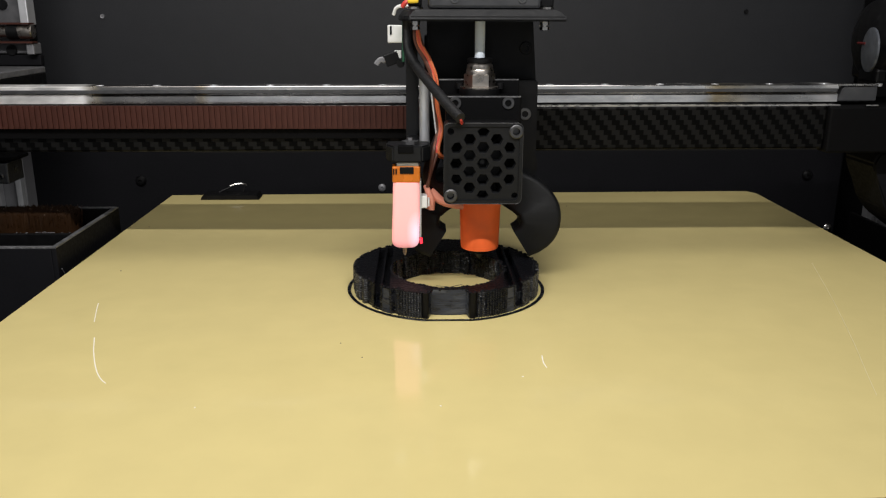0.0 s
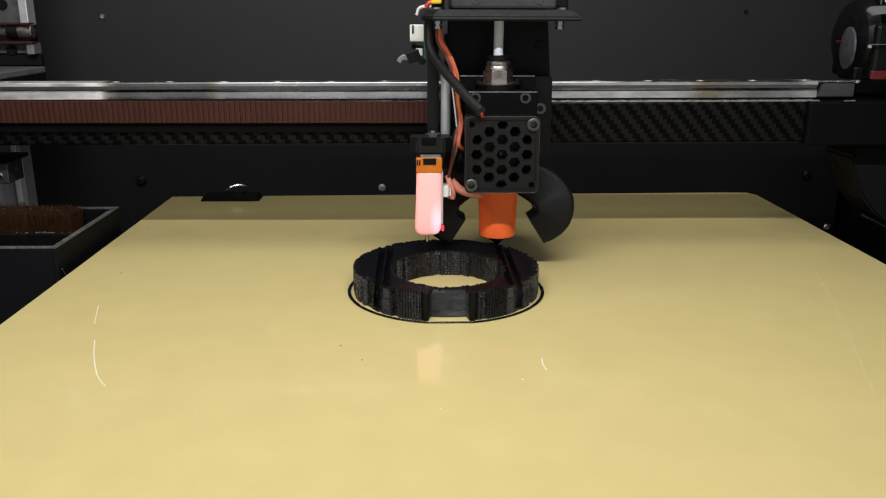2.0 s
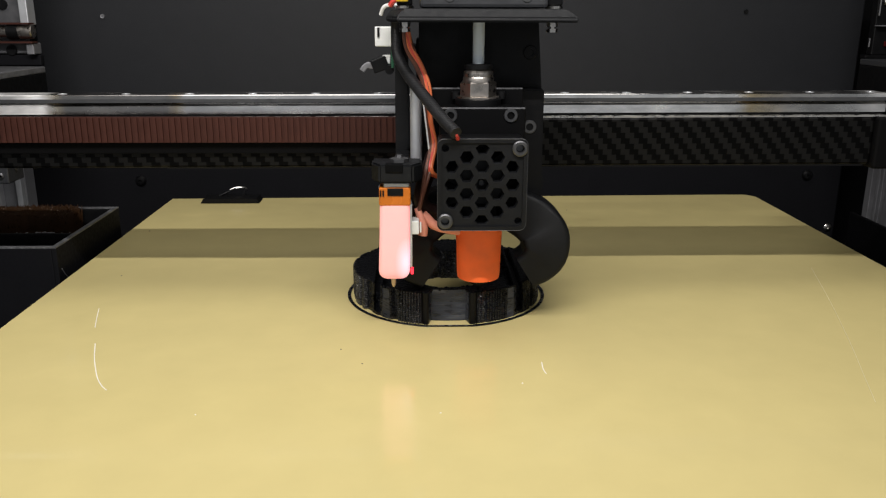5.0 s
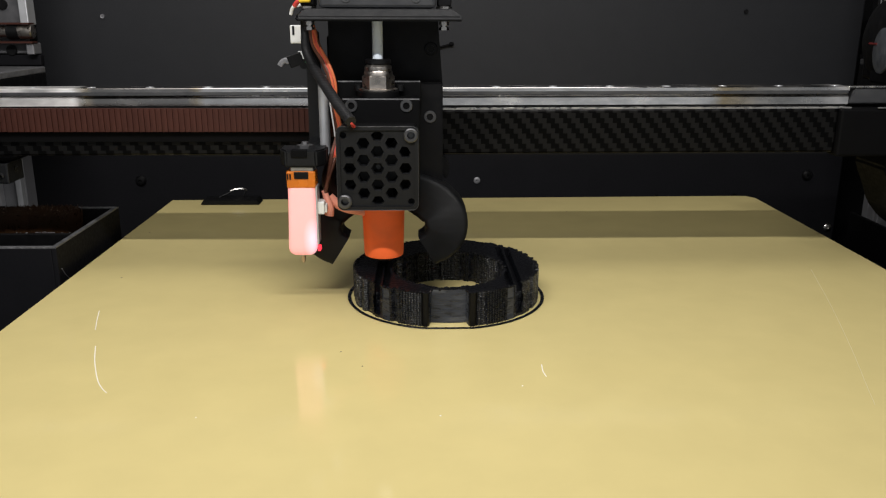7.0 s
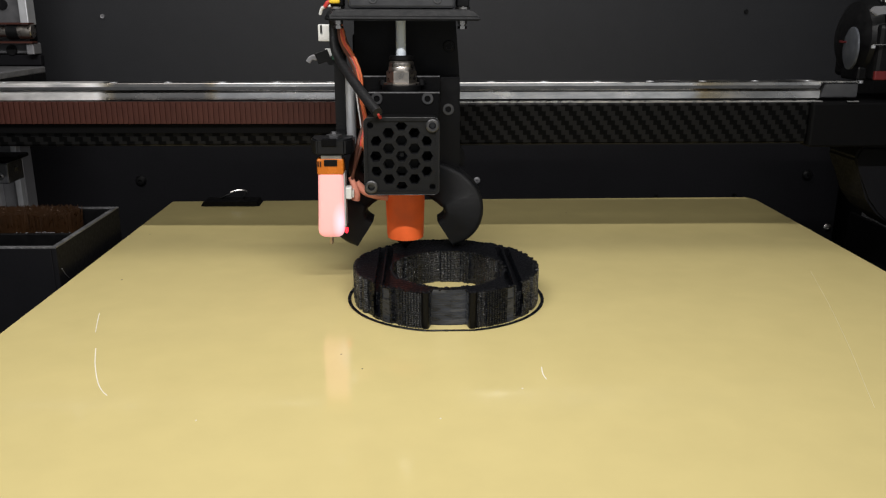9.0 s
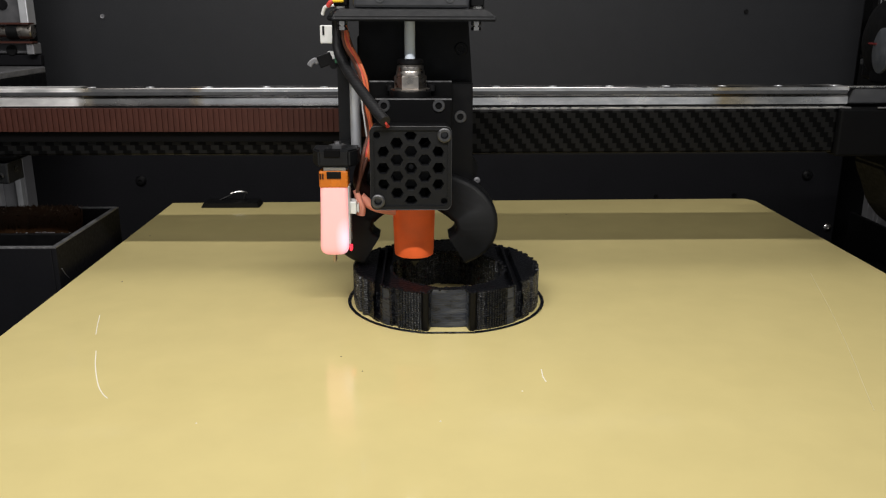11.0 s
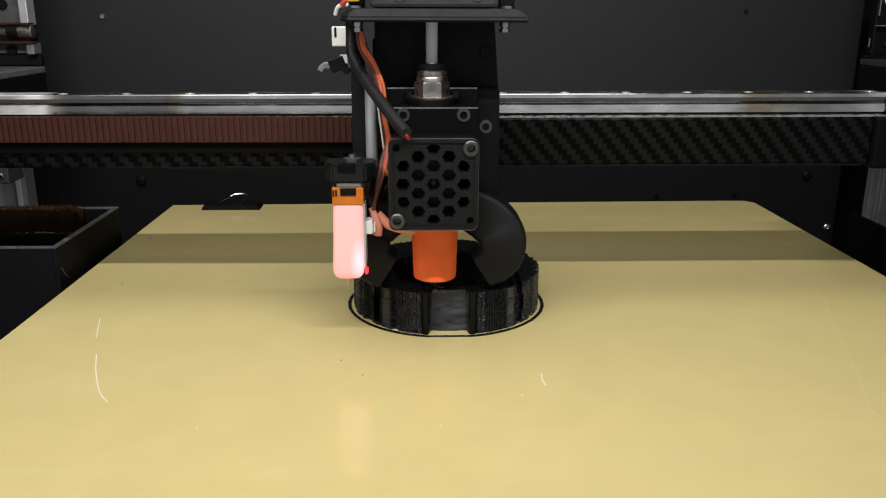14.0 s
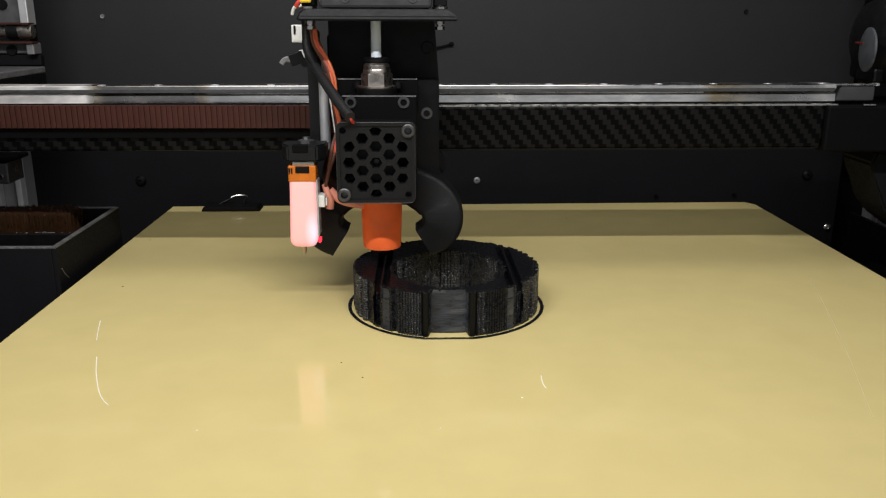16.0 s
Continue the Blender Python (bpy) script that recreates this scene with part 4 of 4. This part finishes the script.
        bm = box(0.0078, 0.0138, -0.0003, 0.0003, -0.0040, 0.0040)
        bmesh.ops.transform(bm, matrix=b, verts=bm.verts[:])
        part("fan_blade", bm, FAN, fan)


def touch_probe(head):
    """The levelling probe: a glowing case under an amber tape band, held by a black printed arm."""
    bm = bmesh.new()
    levels = ((38.2, -28.95, 9.9, 7.0), (26.0, -29.15, 10.2, 7.0), (15.8, -29.45, 10.4, 7.0), (14.4, -29.47, 9.9, 6.6), (13.4, -29.5, 8.7, 5.8), (12.8, -29.5, 7.0, 4.6), (12.6, -29.5, 4.5, 3.0))
    rings = [[bm.verts.new(((x + u) / 1000, (-24.5 + v) / 1000, z / 1000)) for u, v in rounded(w, d, min(1.6, d * 0.3), 4)] for z, x, w, d in levels]
    for p, q in zip(rings, rings[1:]):
        for i in range(len(p)):
            bm.faces.new((p[i], p[(i + 1) % len(p)], q[(i + 1) % len(p)], q[i]))
    bm.faces.new(rings[0]), bm.faces.new(rings[-1])
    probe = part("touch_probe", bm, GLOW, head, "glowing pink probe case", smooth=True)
    part("tape_band", box(-0.0341, -0.0238, -0.0282, -0.0205, 0.0380, 0.0443, 0.0006), AMBER, probe, "amber tape band")
    part("flange", box(-0.0325, -0.0244, -0.0278, -0.0200, 0.0441, 0.0456, 0.0003), ALU, probe, "pale grey flange")
    part("chip", box(-0.0313, -0.0262, -0.0286, -0.0280, 0.0415, 0.0440, 0.0002), BLACK, probe)
    for a, b in ((-33.8, -33.3), (-32.9, -32.4)):
        part("printed_bar", box(a / 1000, b / 1000, -0.0285, -0.0281, 0.0413, 0.0433), BLACK, probe)
    part("side_plate", box(-0.0241, -0.0234, -0.0275, -0.0205, 0.0170, 0.0385, 0.0002), ALU, probe, "grey metal side plate")
    part("pin", lathe([(0.0008, 0.0060), (0.0008, -0.0002), (0.0005, -0.0010), (0.0002, -0.0014)], (-0.0298, -0.0240, 0.0104), "z", 14), PIN, probe, "thin metal probe pin", smooth=True)
    part("pin_guide", lathe([(0.0022, 0.001), (0.0018, -0.0004)], (-0.0298, -0.0240, 0.0127), "z", 16), WHITE, probe, smooth=True)
    part("indicator", box(-0.0240, -0.0230, -0.0268, -0.0236, 0.0142, 0.0160, 0.0003), RED_GLOW, probe, "small red indicator light")
    part("plug", box(-0.0242, -0.0211, -0.0265, -0.0205, 0.0280, 0.0326, 0.0004), WHITE, probe, "white nylon plug")
    part("plug_notch", box(-0.0209, -0.0203, -0.0260, -0.0210, 0.0285, 0.0315, 0.0002), WHITE, probe)
    bm = bmesh.new()
    loop = ((-36.5, -24.5), (-33.8, -29.8), (-23.0, -29.8), (-20.0, -25.5), (-20.0, -17.0), (-36.5, -17.0))
    rings = [[bm.verts.new((x / 1000, y / 1000, z / 1000)) for x, y in loop] for z in (45.9, 51.9)]
    bm.faces.new(rings[0]), bm.faces.new(rings[1])
    for i in range(6):
        bm.faces.new((rings[0][i], rings[0][(i + 1) % 6], rings[1][(i + 1) % 6], rings[1][i]))
    bmesh.ops.bevel(bm, geom=bm.edges[:], offset=0.0006, segments=2, affect="EDGES")
    mount = part("probe_mount", bm, PRINTED, head, "black printed probe mount")
    part("mount_nut", lathe([(0.0032, 0.0), (0.0032, 0.0012), (0.0014, 0.0016), (0.0012, 0.0024)], (-0.0275, -0.0235, 0.0518), "z", 6), SCREW, mount)
    part("mount_slot", box(-0.0318, -0.0262, -0.0302, -0.0270, 0.0494, 0.05205, 0.0002), MATTE, mount)
    # the probe hangs beside the nozzle, a little larger than its plan above
    for ob in (probe, *probe.children, mount, *mount.children):
        ob.data.transform(Matrix.Translation((0.0004, 0.01465, -0.0044)) @ Matrix.Scale(1.047, 4))
    part("probe_arm", prism(mm([(-30.2, 92), (-25.5, 92), (-24.9, 52), (-26.0, 48), (-30.3, 48)]), 0.0160, 0.0235, 0.0006), PRINTED, head, "black printed arm")
    part("arm_foot", box(-0.0302, -0.0250, -0.0060, 0.0170, 0.0440, 0.0495, 0.0006), PRINTED, head)
    part("support_rod", lathe([(0.0021, 0.0), (0.0021, 0.0315)], (-0.0226, 0.0058, 0.0440), "z", 18), ALU, head, "pale grey rod", smooth=True)


def air_duct(head, flip, label):
    s = -1 if flip else 1
    path = [(s * x / 1000, y / 1000, z / 1000) for x, y, z in ((8.2, 16, 30.2), (14.3, 12, 28.2), (20.6, 9, 24.9), (24.6, 7, 20.1), (24.8, 6, 13.9), (21.8, 6, 9.5), (17.4, 6, 6.6))]

    def outline(k):
        w = 0.0150 - 0.0005 * k
        return rounded(w, 0.0135 + 0.0040 * math.sin(math.pi * min(1, k * 1.05)), 0.0020, 4)

    part("air_duct", sweep(path, outline), PRINTED, head, label, smooth=True)


def print_head():
    head = empty("toolhead", (0.0247, 0.3250, NOZZLE_Z))
    # plates
    part("back_plate", prism(mm([(-21.5, 96), (22.0, 96), (24.0, 70), (24.1, 27), (10, 27), (8, 34), (-14, 34), (-21.5, 60)]), 0.0190, 0.0215, 0.0005), SATIN, head, "satin black back plate")
    part("side_bracket", prism(mm([(13.6, 72.6), (23.6, 72.6), (23.9, 26.8), (14.4, 26.8)]), 0.0105, 0.0188, 0.0006), SATIN, head, "black side bracket")
    part("carriage_block", box(-0.0200, 0.0200, 0.0330, 0.0560, 0.0690, 0.0790, 0.0010), SCREW, head, "steel rail carriage")
    part("carriage_plate", box(-0.0225, 0.0220, 0.0215, 0.0360, 0.0560, 0.0900, 0.0010), BLACK, head)
    bm = bmesh.new()
    wide = [(-28.5, -15), (30.2, -15), (30.8, 20), (-33.0, 22), (-33.0, 10)]
    slim = [(-26.5, -13.5), (26.6, -13.5), (26.9, 20), (-30.8, 22), (-30.8, 9)]
    rings = [[bm.verts.new((x / 1000, y / 1000, z)) for x, y in loop] for loop, z in ((wide, 0.0958), (wide, 0.0972), (slim, 0.0999))]
    bm.faces.new(rings[0]), bm.faces.new(rings[-1])
    for p, q in zip(rings, rings[1:]):
        for i in range(5):
            bm.faces.new((p[i], p[(i + 1) % 5], q[(i + 1) % 5], q[i]))
    bmesh.ops.bevel(bm, geom=bm.edges[:], offset=0.0005, segments=2, affect="EDGES")
    top = part("top_plate", bm, PRINTED, head, "black printed top plate")
    part("extruder_box", box(-0.0212, 0.0205, -0.012, 0.022, 0.1003, 0.1300, 0.0012), GREY_PLATE, head, "dark grey extruder housing")
    for x in (-0.0115, 0.0135):
        screw("housing_screw", (x, -0.0121, 0.1036), 0.0016, head)
    for x in (-0.0262, 0.0238):
        part("standoff", lathe([(0.0019, 0.0), (0.0019, 0.0012), (0.0012, 0.0012), (0.0012, 0.0018), (0.0019, 0.0018), (0.0019, 0.0034)], (x, 0.0, 0.0925), "z", 6), STEEL, top, "small metal nut")
        part("washer", lathe([(0.0030, 0.0), (0.0030, 0.0008)], (x, -0.002, 0.1002), "z", 18), STEEL, top)
        part("spacer", box(x - 0.0026, x + 0.0026, -0.0045, 0.004, 0.1010, 0.1060, 0.0006), BLACK, top)
    part("yellow_tie", box(-0.0290, -0.0248, -0.0070, -0.0030, 0.1022, 0.1048, 0.0006), YELLOW, top, "yellow plastic clip")
    # filament path
    part("feed_tube", lathe([(0.0020, 0.0), (0.0020, 0.016)], (-0.0011, 0, 0.0815), "z", 18), TUBE, head, "milky filament tube", smooth=True)
    fit = part("fitting", lathe([(0.0060, 0.0), (0.0062, 0.0003), (0.0062, 0.0046), (0.0057, 0.0051)], (-0.0010, 0, 0.0710), "z", 6), NICKEL, head, "dull nickel hexagonal tube fitting")
    part("fitting_barrel", lathe([(0.0054, 0.0048), (0.0054, 0.0062), (0.0051, 0.0068), (0.0052, 0.0074), (0.0050, 0.0084), (0.0042, 0.0090), (0.0040, 0.0094)], (-0.0010, 0, 0.0710), "z", 28), NICKEL, fit, smooth=True)
    part("release_collar", lathe([(0.0046, 0.0), (0.0049, 0.0003), (0.0049, 0.0016), (0.0043, 0.0020)], (-0.0010, 0, 0.0801), "z", 24), BLACK, fit, "black release collar", smooth=True)
    part("base_washer", lathe([(0.0074, 0.0), (0.0074, 0.0005)], (-0.0011, 0, 0.0706), "z", 28), NICKEL, fit)
    part("clamp_ring", lathe([(0.0078, 0.0), (0.0080, 0.0006), (0.0080, 0.0031), (0.0075, 0.0034)], (-0.0011, 0, 0.0671), "z", 28), BLACK, head, smooth=True)
    for x in (-0.0088, 0.0072):
        part("ring_bolt", lathe([(0.0016, 0.0), (0.0016, 0.0022), (0.0010, 0.0026), (0.0009, 0.0012), (0.0001, 0.0012)], (x, 0.0020, 0.0700), "z", 14), BLACK, head, smooth=True)
    part("upper_plate", box(-0.0172, 0.0152, 0.0040, 0.0075, 0.0600, 0.0735, 0.0004), MATTE, head)
    clamp = part("clamp_block", box(-0.0145, 0.0148, -0.0085, 0.0040, 0.0560, 0.0680, 0.0008), MATTE, head, "black clamp block")
    # pale strips draw the bright top edges of the block and the plate
    part("worn_edge", box(-0.0141, 0.0144, -0.0087, -0.0082, 0.0676, 0.0681), RIM, clamp, "pale line for the edge's wear and highlight")
    part("worn_edge", box(-0.0168, 0.0148, 0.0038, 0.0043, 0.0731, 0.0736), RIM, head, "pale line for the edge's wear and highlight")
    for x in (-0.0109, 0.0096):
        screw("clamp_screw", (x, -0.0088, 0.0654), 0.0024, clamp)
    screw("plate_screw", (0.0192, 0.0187, 0.0850), 0.0026, head, mat=SATIN)
    screw("bracket_screw", (0.0187, 0.0103, 0.0590), 0.0025, head)
    part("heat_sink", lathe([(0.0108, 0.0), (0.0108, 0.030)], (0, 0.0035, 0.0290), "z", 28), BLACK, head, smooth=True)
    part("fan_shroud", box(-0.0150, 0.0146, -0.0090, 0.0035, 0.0290, 0.0580, 0.0015), PRINTED, head)
    # hot end
    sock = lathe([(0.0001, 0.0052), (0.0072, 0.0052), (0.0077, 0.0055), (0.0079, 0.0072), (0.0081, 0.0150), (0.0083, 0.0205), (0.0084, 0.0240), (0.0088, 0.0285), (0.0088, 0.0300)], (0, 0, 0), "z", 36)
    part("silicone_sock", sock, SILICONE, head, "orange silicone heater sock", smooth=True)
    part("nozzle", lathe([(0.0003, 0.00025), (0.0010, 0.0011), (0.0024, 0.0028), (0.0034, 0.0032), (0.0034, 0.0055)], (0, 0, 0), "z", 20), BLACK, head, "black nozzle tip", smooth=True)
    air_duct(head, False, "black printed curved air duct")
    air_duct(head, True, "black printed curved air duct")
    fan_guard(head)
    touch_probe(head)
    # heater leads with pink wrap
    part("heater_lead", sweep(mm([(-22.4, -7, 33.0), (-21.0, -8, 29.4), (-20.2, -8, 26.2), (-20.6, -8, 23.4)]), lambda k: disc(0.0011 + 0.0007 * k, 12)), PINK_WRAP, head, "pink-wrapped heater lead", smooth=True)
    part("heater_lead", sweep(mm([(-20.4, -6, 30.4), (-18.6, -6, 28.6), (-16.5, -6, 26.6), (-12.6, -5, 24.9), (-7.4, -3, 23.6)]), disc(0.0017, 12)), PINK_WRAP, head, "pink-wrapped heater lead", smooth=True)
    part("heater_lead", sweep(mm([(-16.5, 4, 50), (-18.6, 0, 44), (-20.6, -2, 38.6), (-20.8, -2, 34.0), (-18.4, -1, 30.8), (-12, 2, 29)]), disc(0.0027, 14)), BROWN_SLEEVE, head, "dark brown lead", smooth=True)
    # cables
    part("cable_sleeve", sweep(mm([(-29.4, 13, 97.5), (-29.4, 13, 92), (-29.1, 11, 84.6), (-26.3, 6, 79.2), (-23.0, -1, 75.2), (-14.3, -18, 66.0), (-9.7, -26, 61.8)]), disc(0.0020, 14)), SLEEVE, head, "black braided cable sleeve", smooth=True)
    part("fan_lead", sweep(mm([(-10.8, -24, 62.8), (-9.6, -25, 61.0), (-8.6, -20, 58.5)]), disc(0.0007, 8)), RED_WIRE, head, "red fan lead", smooth=True)
    part("fan_lead", sweep(mm([(-11.8, -23, 63.0), (-10.6, -24, 60.8), (-9.8, -19, 58.3)]), disc(0.0007, 8)), BLACK, head, "black fan lead", smooth=True)
    strands = ((ORANGE_WIRE, 0.0, "orange cable strand"), (ORANGE_WIRE, 0.7, "orange cable strand"), (BROWN_WIRE, -0.6, "brown cable strand"),
               (RED_WIRE, 1.1, "red cable strand"), (ORANGE_WIRE, 1.5, "orange cable strand"), (ORANGE_WIRE, 2.3, "orange cable strand"), (BROWN_WIRE, -1.2, "brown cable strand"), (BROWN_WIRE, 1.7, "brown cable strand"))
    for k, (mat, off, lab) in enumerate(strands):
        w = 0.35 * math.sin(k * 2.1)
        part("probe_lead", sweep(mm([(-26.4 + off * 0.4, 5 + w, 94), (-25.0 + off * 0.7 + w, 4, 87), (-21.6 + off * 0.6, 3 + w, 80.5), (-18.9 + off * 0.5, 2, 73), (-18.4 + off * 0.5 + w, 2 + w, 63.5),
                                     (-16.9 + off * 0.5, 1, 54), (-18.6 + off * 0.6, -5 + w, 46)] + ([(-20.9, -8, 36), (-22.8, -7, 28)] if mat is BROWN_WIRE else [(-13.5 + off * 0.3, 0, 42)])), disc(0.00068, 8)), mat, head, lab, smooth=True)
    part("clear_wire", sweep(mm([(-24.0, 1, 76), (-20.5, 0, 70), (-19.2, 0, 62), (-18.0, 0, 52)]), disc(0.0003, 8)), WHITE, head, "thin white wire", smooth=True)
    part("grey_lead", sweep(mm([(-34.8, 12, 98.0), (-33.6, 11, 100.6), (-31.0, 10, 101.4), (-27.5, 9, 101.2)]), disc(0.0007, 8)), WHITE, head, "white cable loop", smooth=True)
    part("red_lead", sweep(mm([(-31.0, -3, 101.0), (-29.5, -4, 102.6), (-27.0, -4, 103.4)]), disc(0.0009, 8)), RED_WIRE, head, "red cable loop", smooth=True)
    # switch board
    board = part("circuit_board", box(-0.0318, -0.0308, 0.0240, 0.0360, 0.0790, 0.0950, 0.0002), GREEN, head, "green circuit board edge")
    part("white_plug", box(-0.0379, -0.0310, 0.0280, 0.0340, 0.0866, 0.0938, 0.0004), WHITE, board, "white nylon cable plug")
    part("plug_slot", box(-0.0369, -0.0361, 0.0275, 0.0281, 0.0900, 0.0935), BLACK, board)
    bm = box(-0.0030, 0.0030, -0.003, 0.003, -0.0025, 0.0025, 0.0003)
    bmesh.ops.transform(bm, matrix=Matrix.Translation((-0.0362, 0.031, 0.0800)) @ Matrix.Rotation(radians(-20), 4, "Y"), verts=bm.verts[:])
    part("limit_switch", bm, BLACK, board, "small black limit switch")
    part("switch_lever", sweep(mm([(-37.5, 30, 80.4), (-39.6, 30, 79.4), (-40.6, 30, 79.8), (-42.0, 30, 79.0), (-43.0, 30, 77.6)]), [(u * 0.0008, v * 0.0011) for u, v in rounded(2, 2, 0.4, 2)]), DULL_ALU, board, "bent steel switch lever")
    part("white_base", box(-0.0352, -0.0322, 0.0285, 0.0325, 0.0803, 0.0835, 0.0003), WHITE, board)
    part("knob", lathe([(0.0017, 0.0), (0.0017, -0.003)], (-0.0325, 0.0285, 0.0782), "y", 14), BLACK, board)
    # belt clamped to the carriage: a ribbed band towards the left idler
    belt = box(-0.300, -0.0215, 0.0330, 0.0345, 0.0499, 0.0598)
    x = -0.2995
    while x < -0.0225:
        box(x, x + 0.00125, 0.0322, 0.0331, 0.0501, 0.0596, bm=belt)
        x += 0.0024
    part("drive_belt", belt, BELT, head, "red-brown ribbed rubber belt")
    # added strip that only darkens the tube just below the belt
    part("belt_return", box(-0.300, -0.0215, 0.0350, 0.0366, 0.0453, 0.0498, 0.0002), MATTE, head, "matte black strip added to darken the tube under the belt")
    part("belt_clamp", box(-0.0235, -0.0200, 0.0315, 0.0350, 0.0480, 0.0595, 0.0004), BELT, head)
    part("belt_hook", prism(mm([(22.8, 40.2), (25.0, 40.2), (27.4, 36.5), (27.2, 32.0), (25.2, 30.0), (24.6, 34.0), (22.8, 35.0)]), 0.0290, 0.0340, 0.0005), BLACK, head, "small black belt hook")
    return tagged(head, "black 3D printer head with orange heater sock and glowing pink probe", "toolhead")


print_head_ob = print_head()


# ---- what moves ----
def motions():
    walk(bed, ((0.0, pose(0, 0, 0)), (8.0, pose(0, 0, -DROP / 2)), (16.0, pose(0, 0, -DROP))))
    walk(clip, ((0.0, pose(-0.1146, 0.4830, 0)), (8.0, pose(-0.1146, 0.4830, -DROP / 2)), (16.0, pose(-0.1146, 0.4830, -DROP))))
    walk(ring, ((0.0, pose(*RING)), (8.0, pose(RING.x, RING.y, -DROP / 2)), (16.0, pose(RING.x, RING.y, -DROP))))
    # new layers come out of the top as the bed sinks
    walk(ring_upper, ((0.0, pose(0, 0, 0)), (8.0, pose(0, 0, DROP / 2)), (16.0, pose(0, 0, DROP))))
    walk(print_head_ob, [(t, pose(x, y, NOZZLE_Z)) for t, x, y in HEAD])
    walk(gantry, [(t, pose(0, y, NOZZLE_Z, 0, -0.2, 0)) for t, x, y in HEAD])


motions()
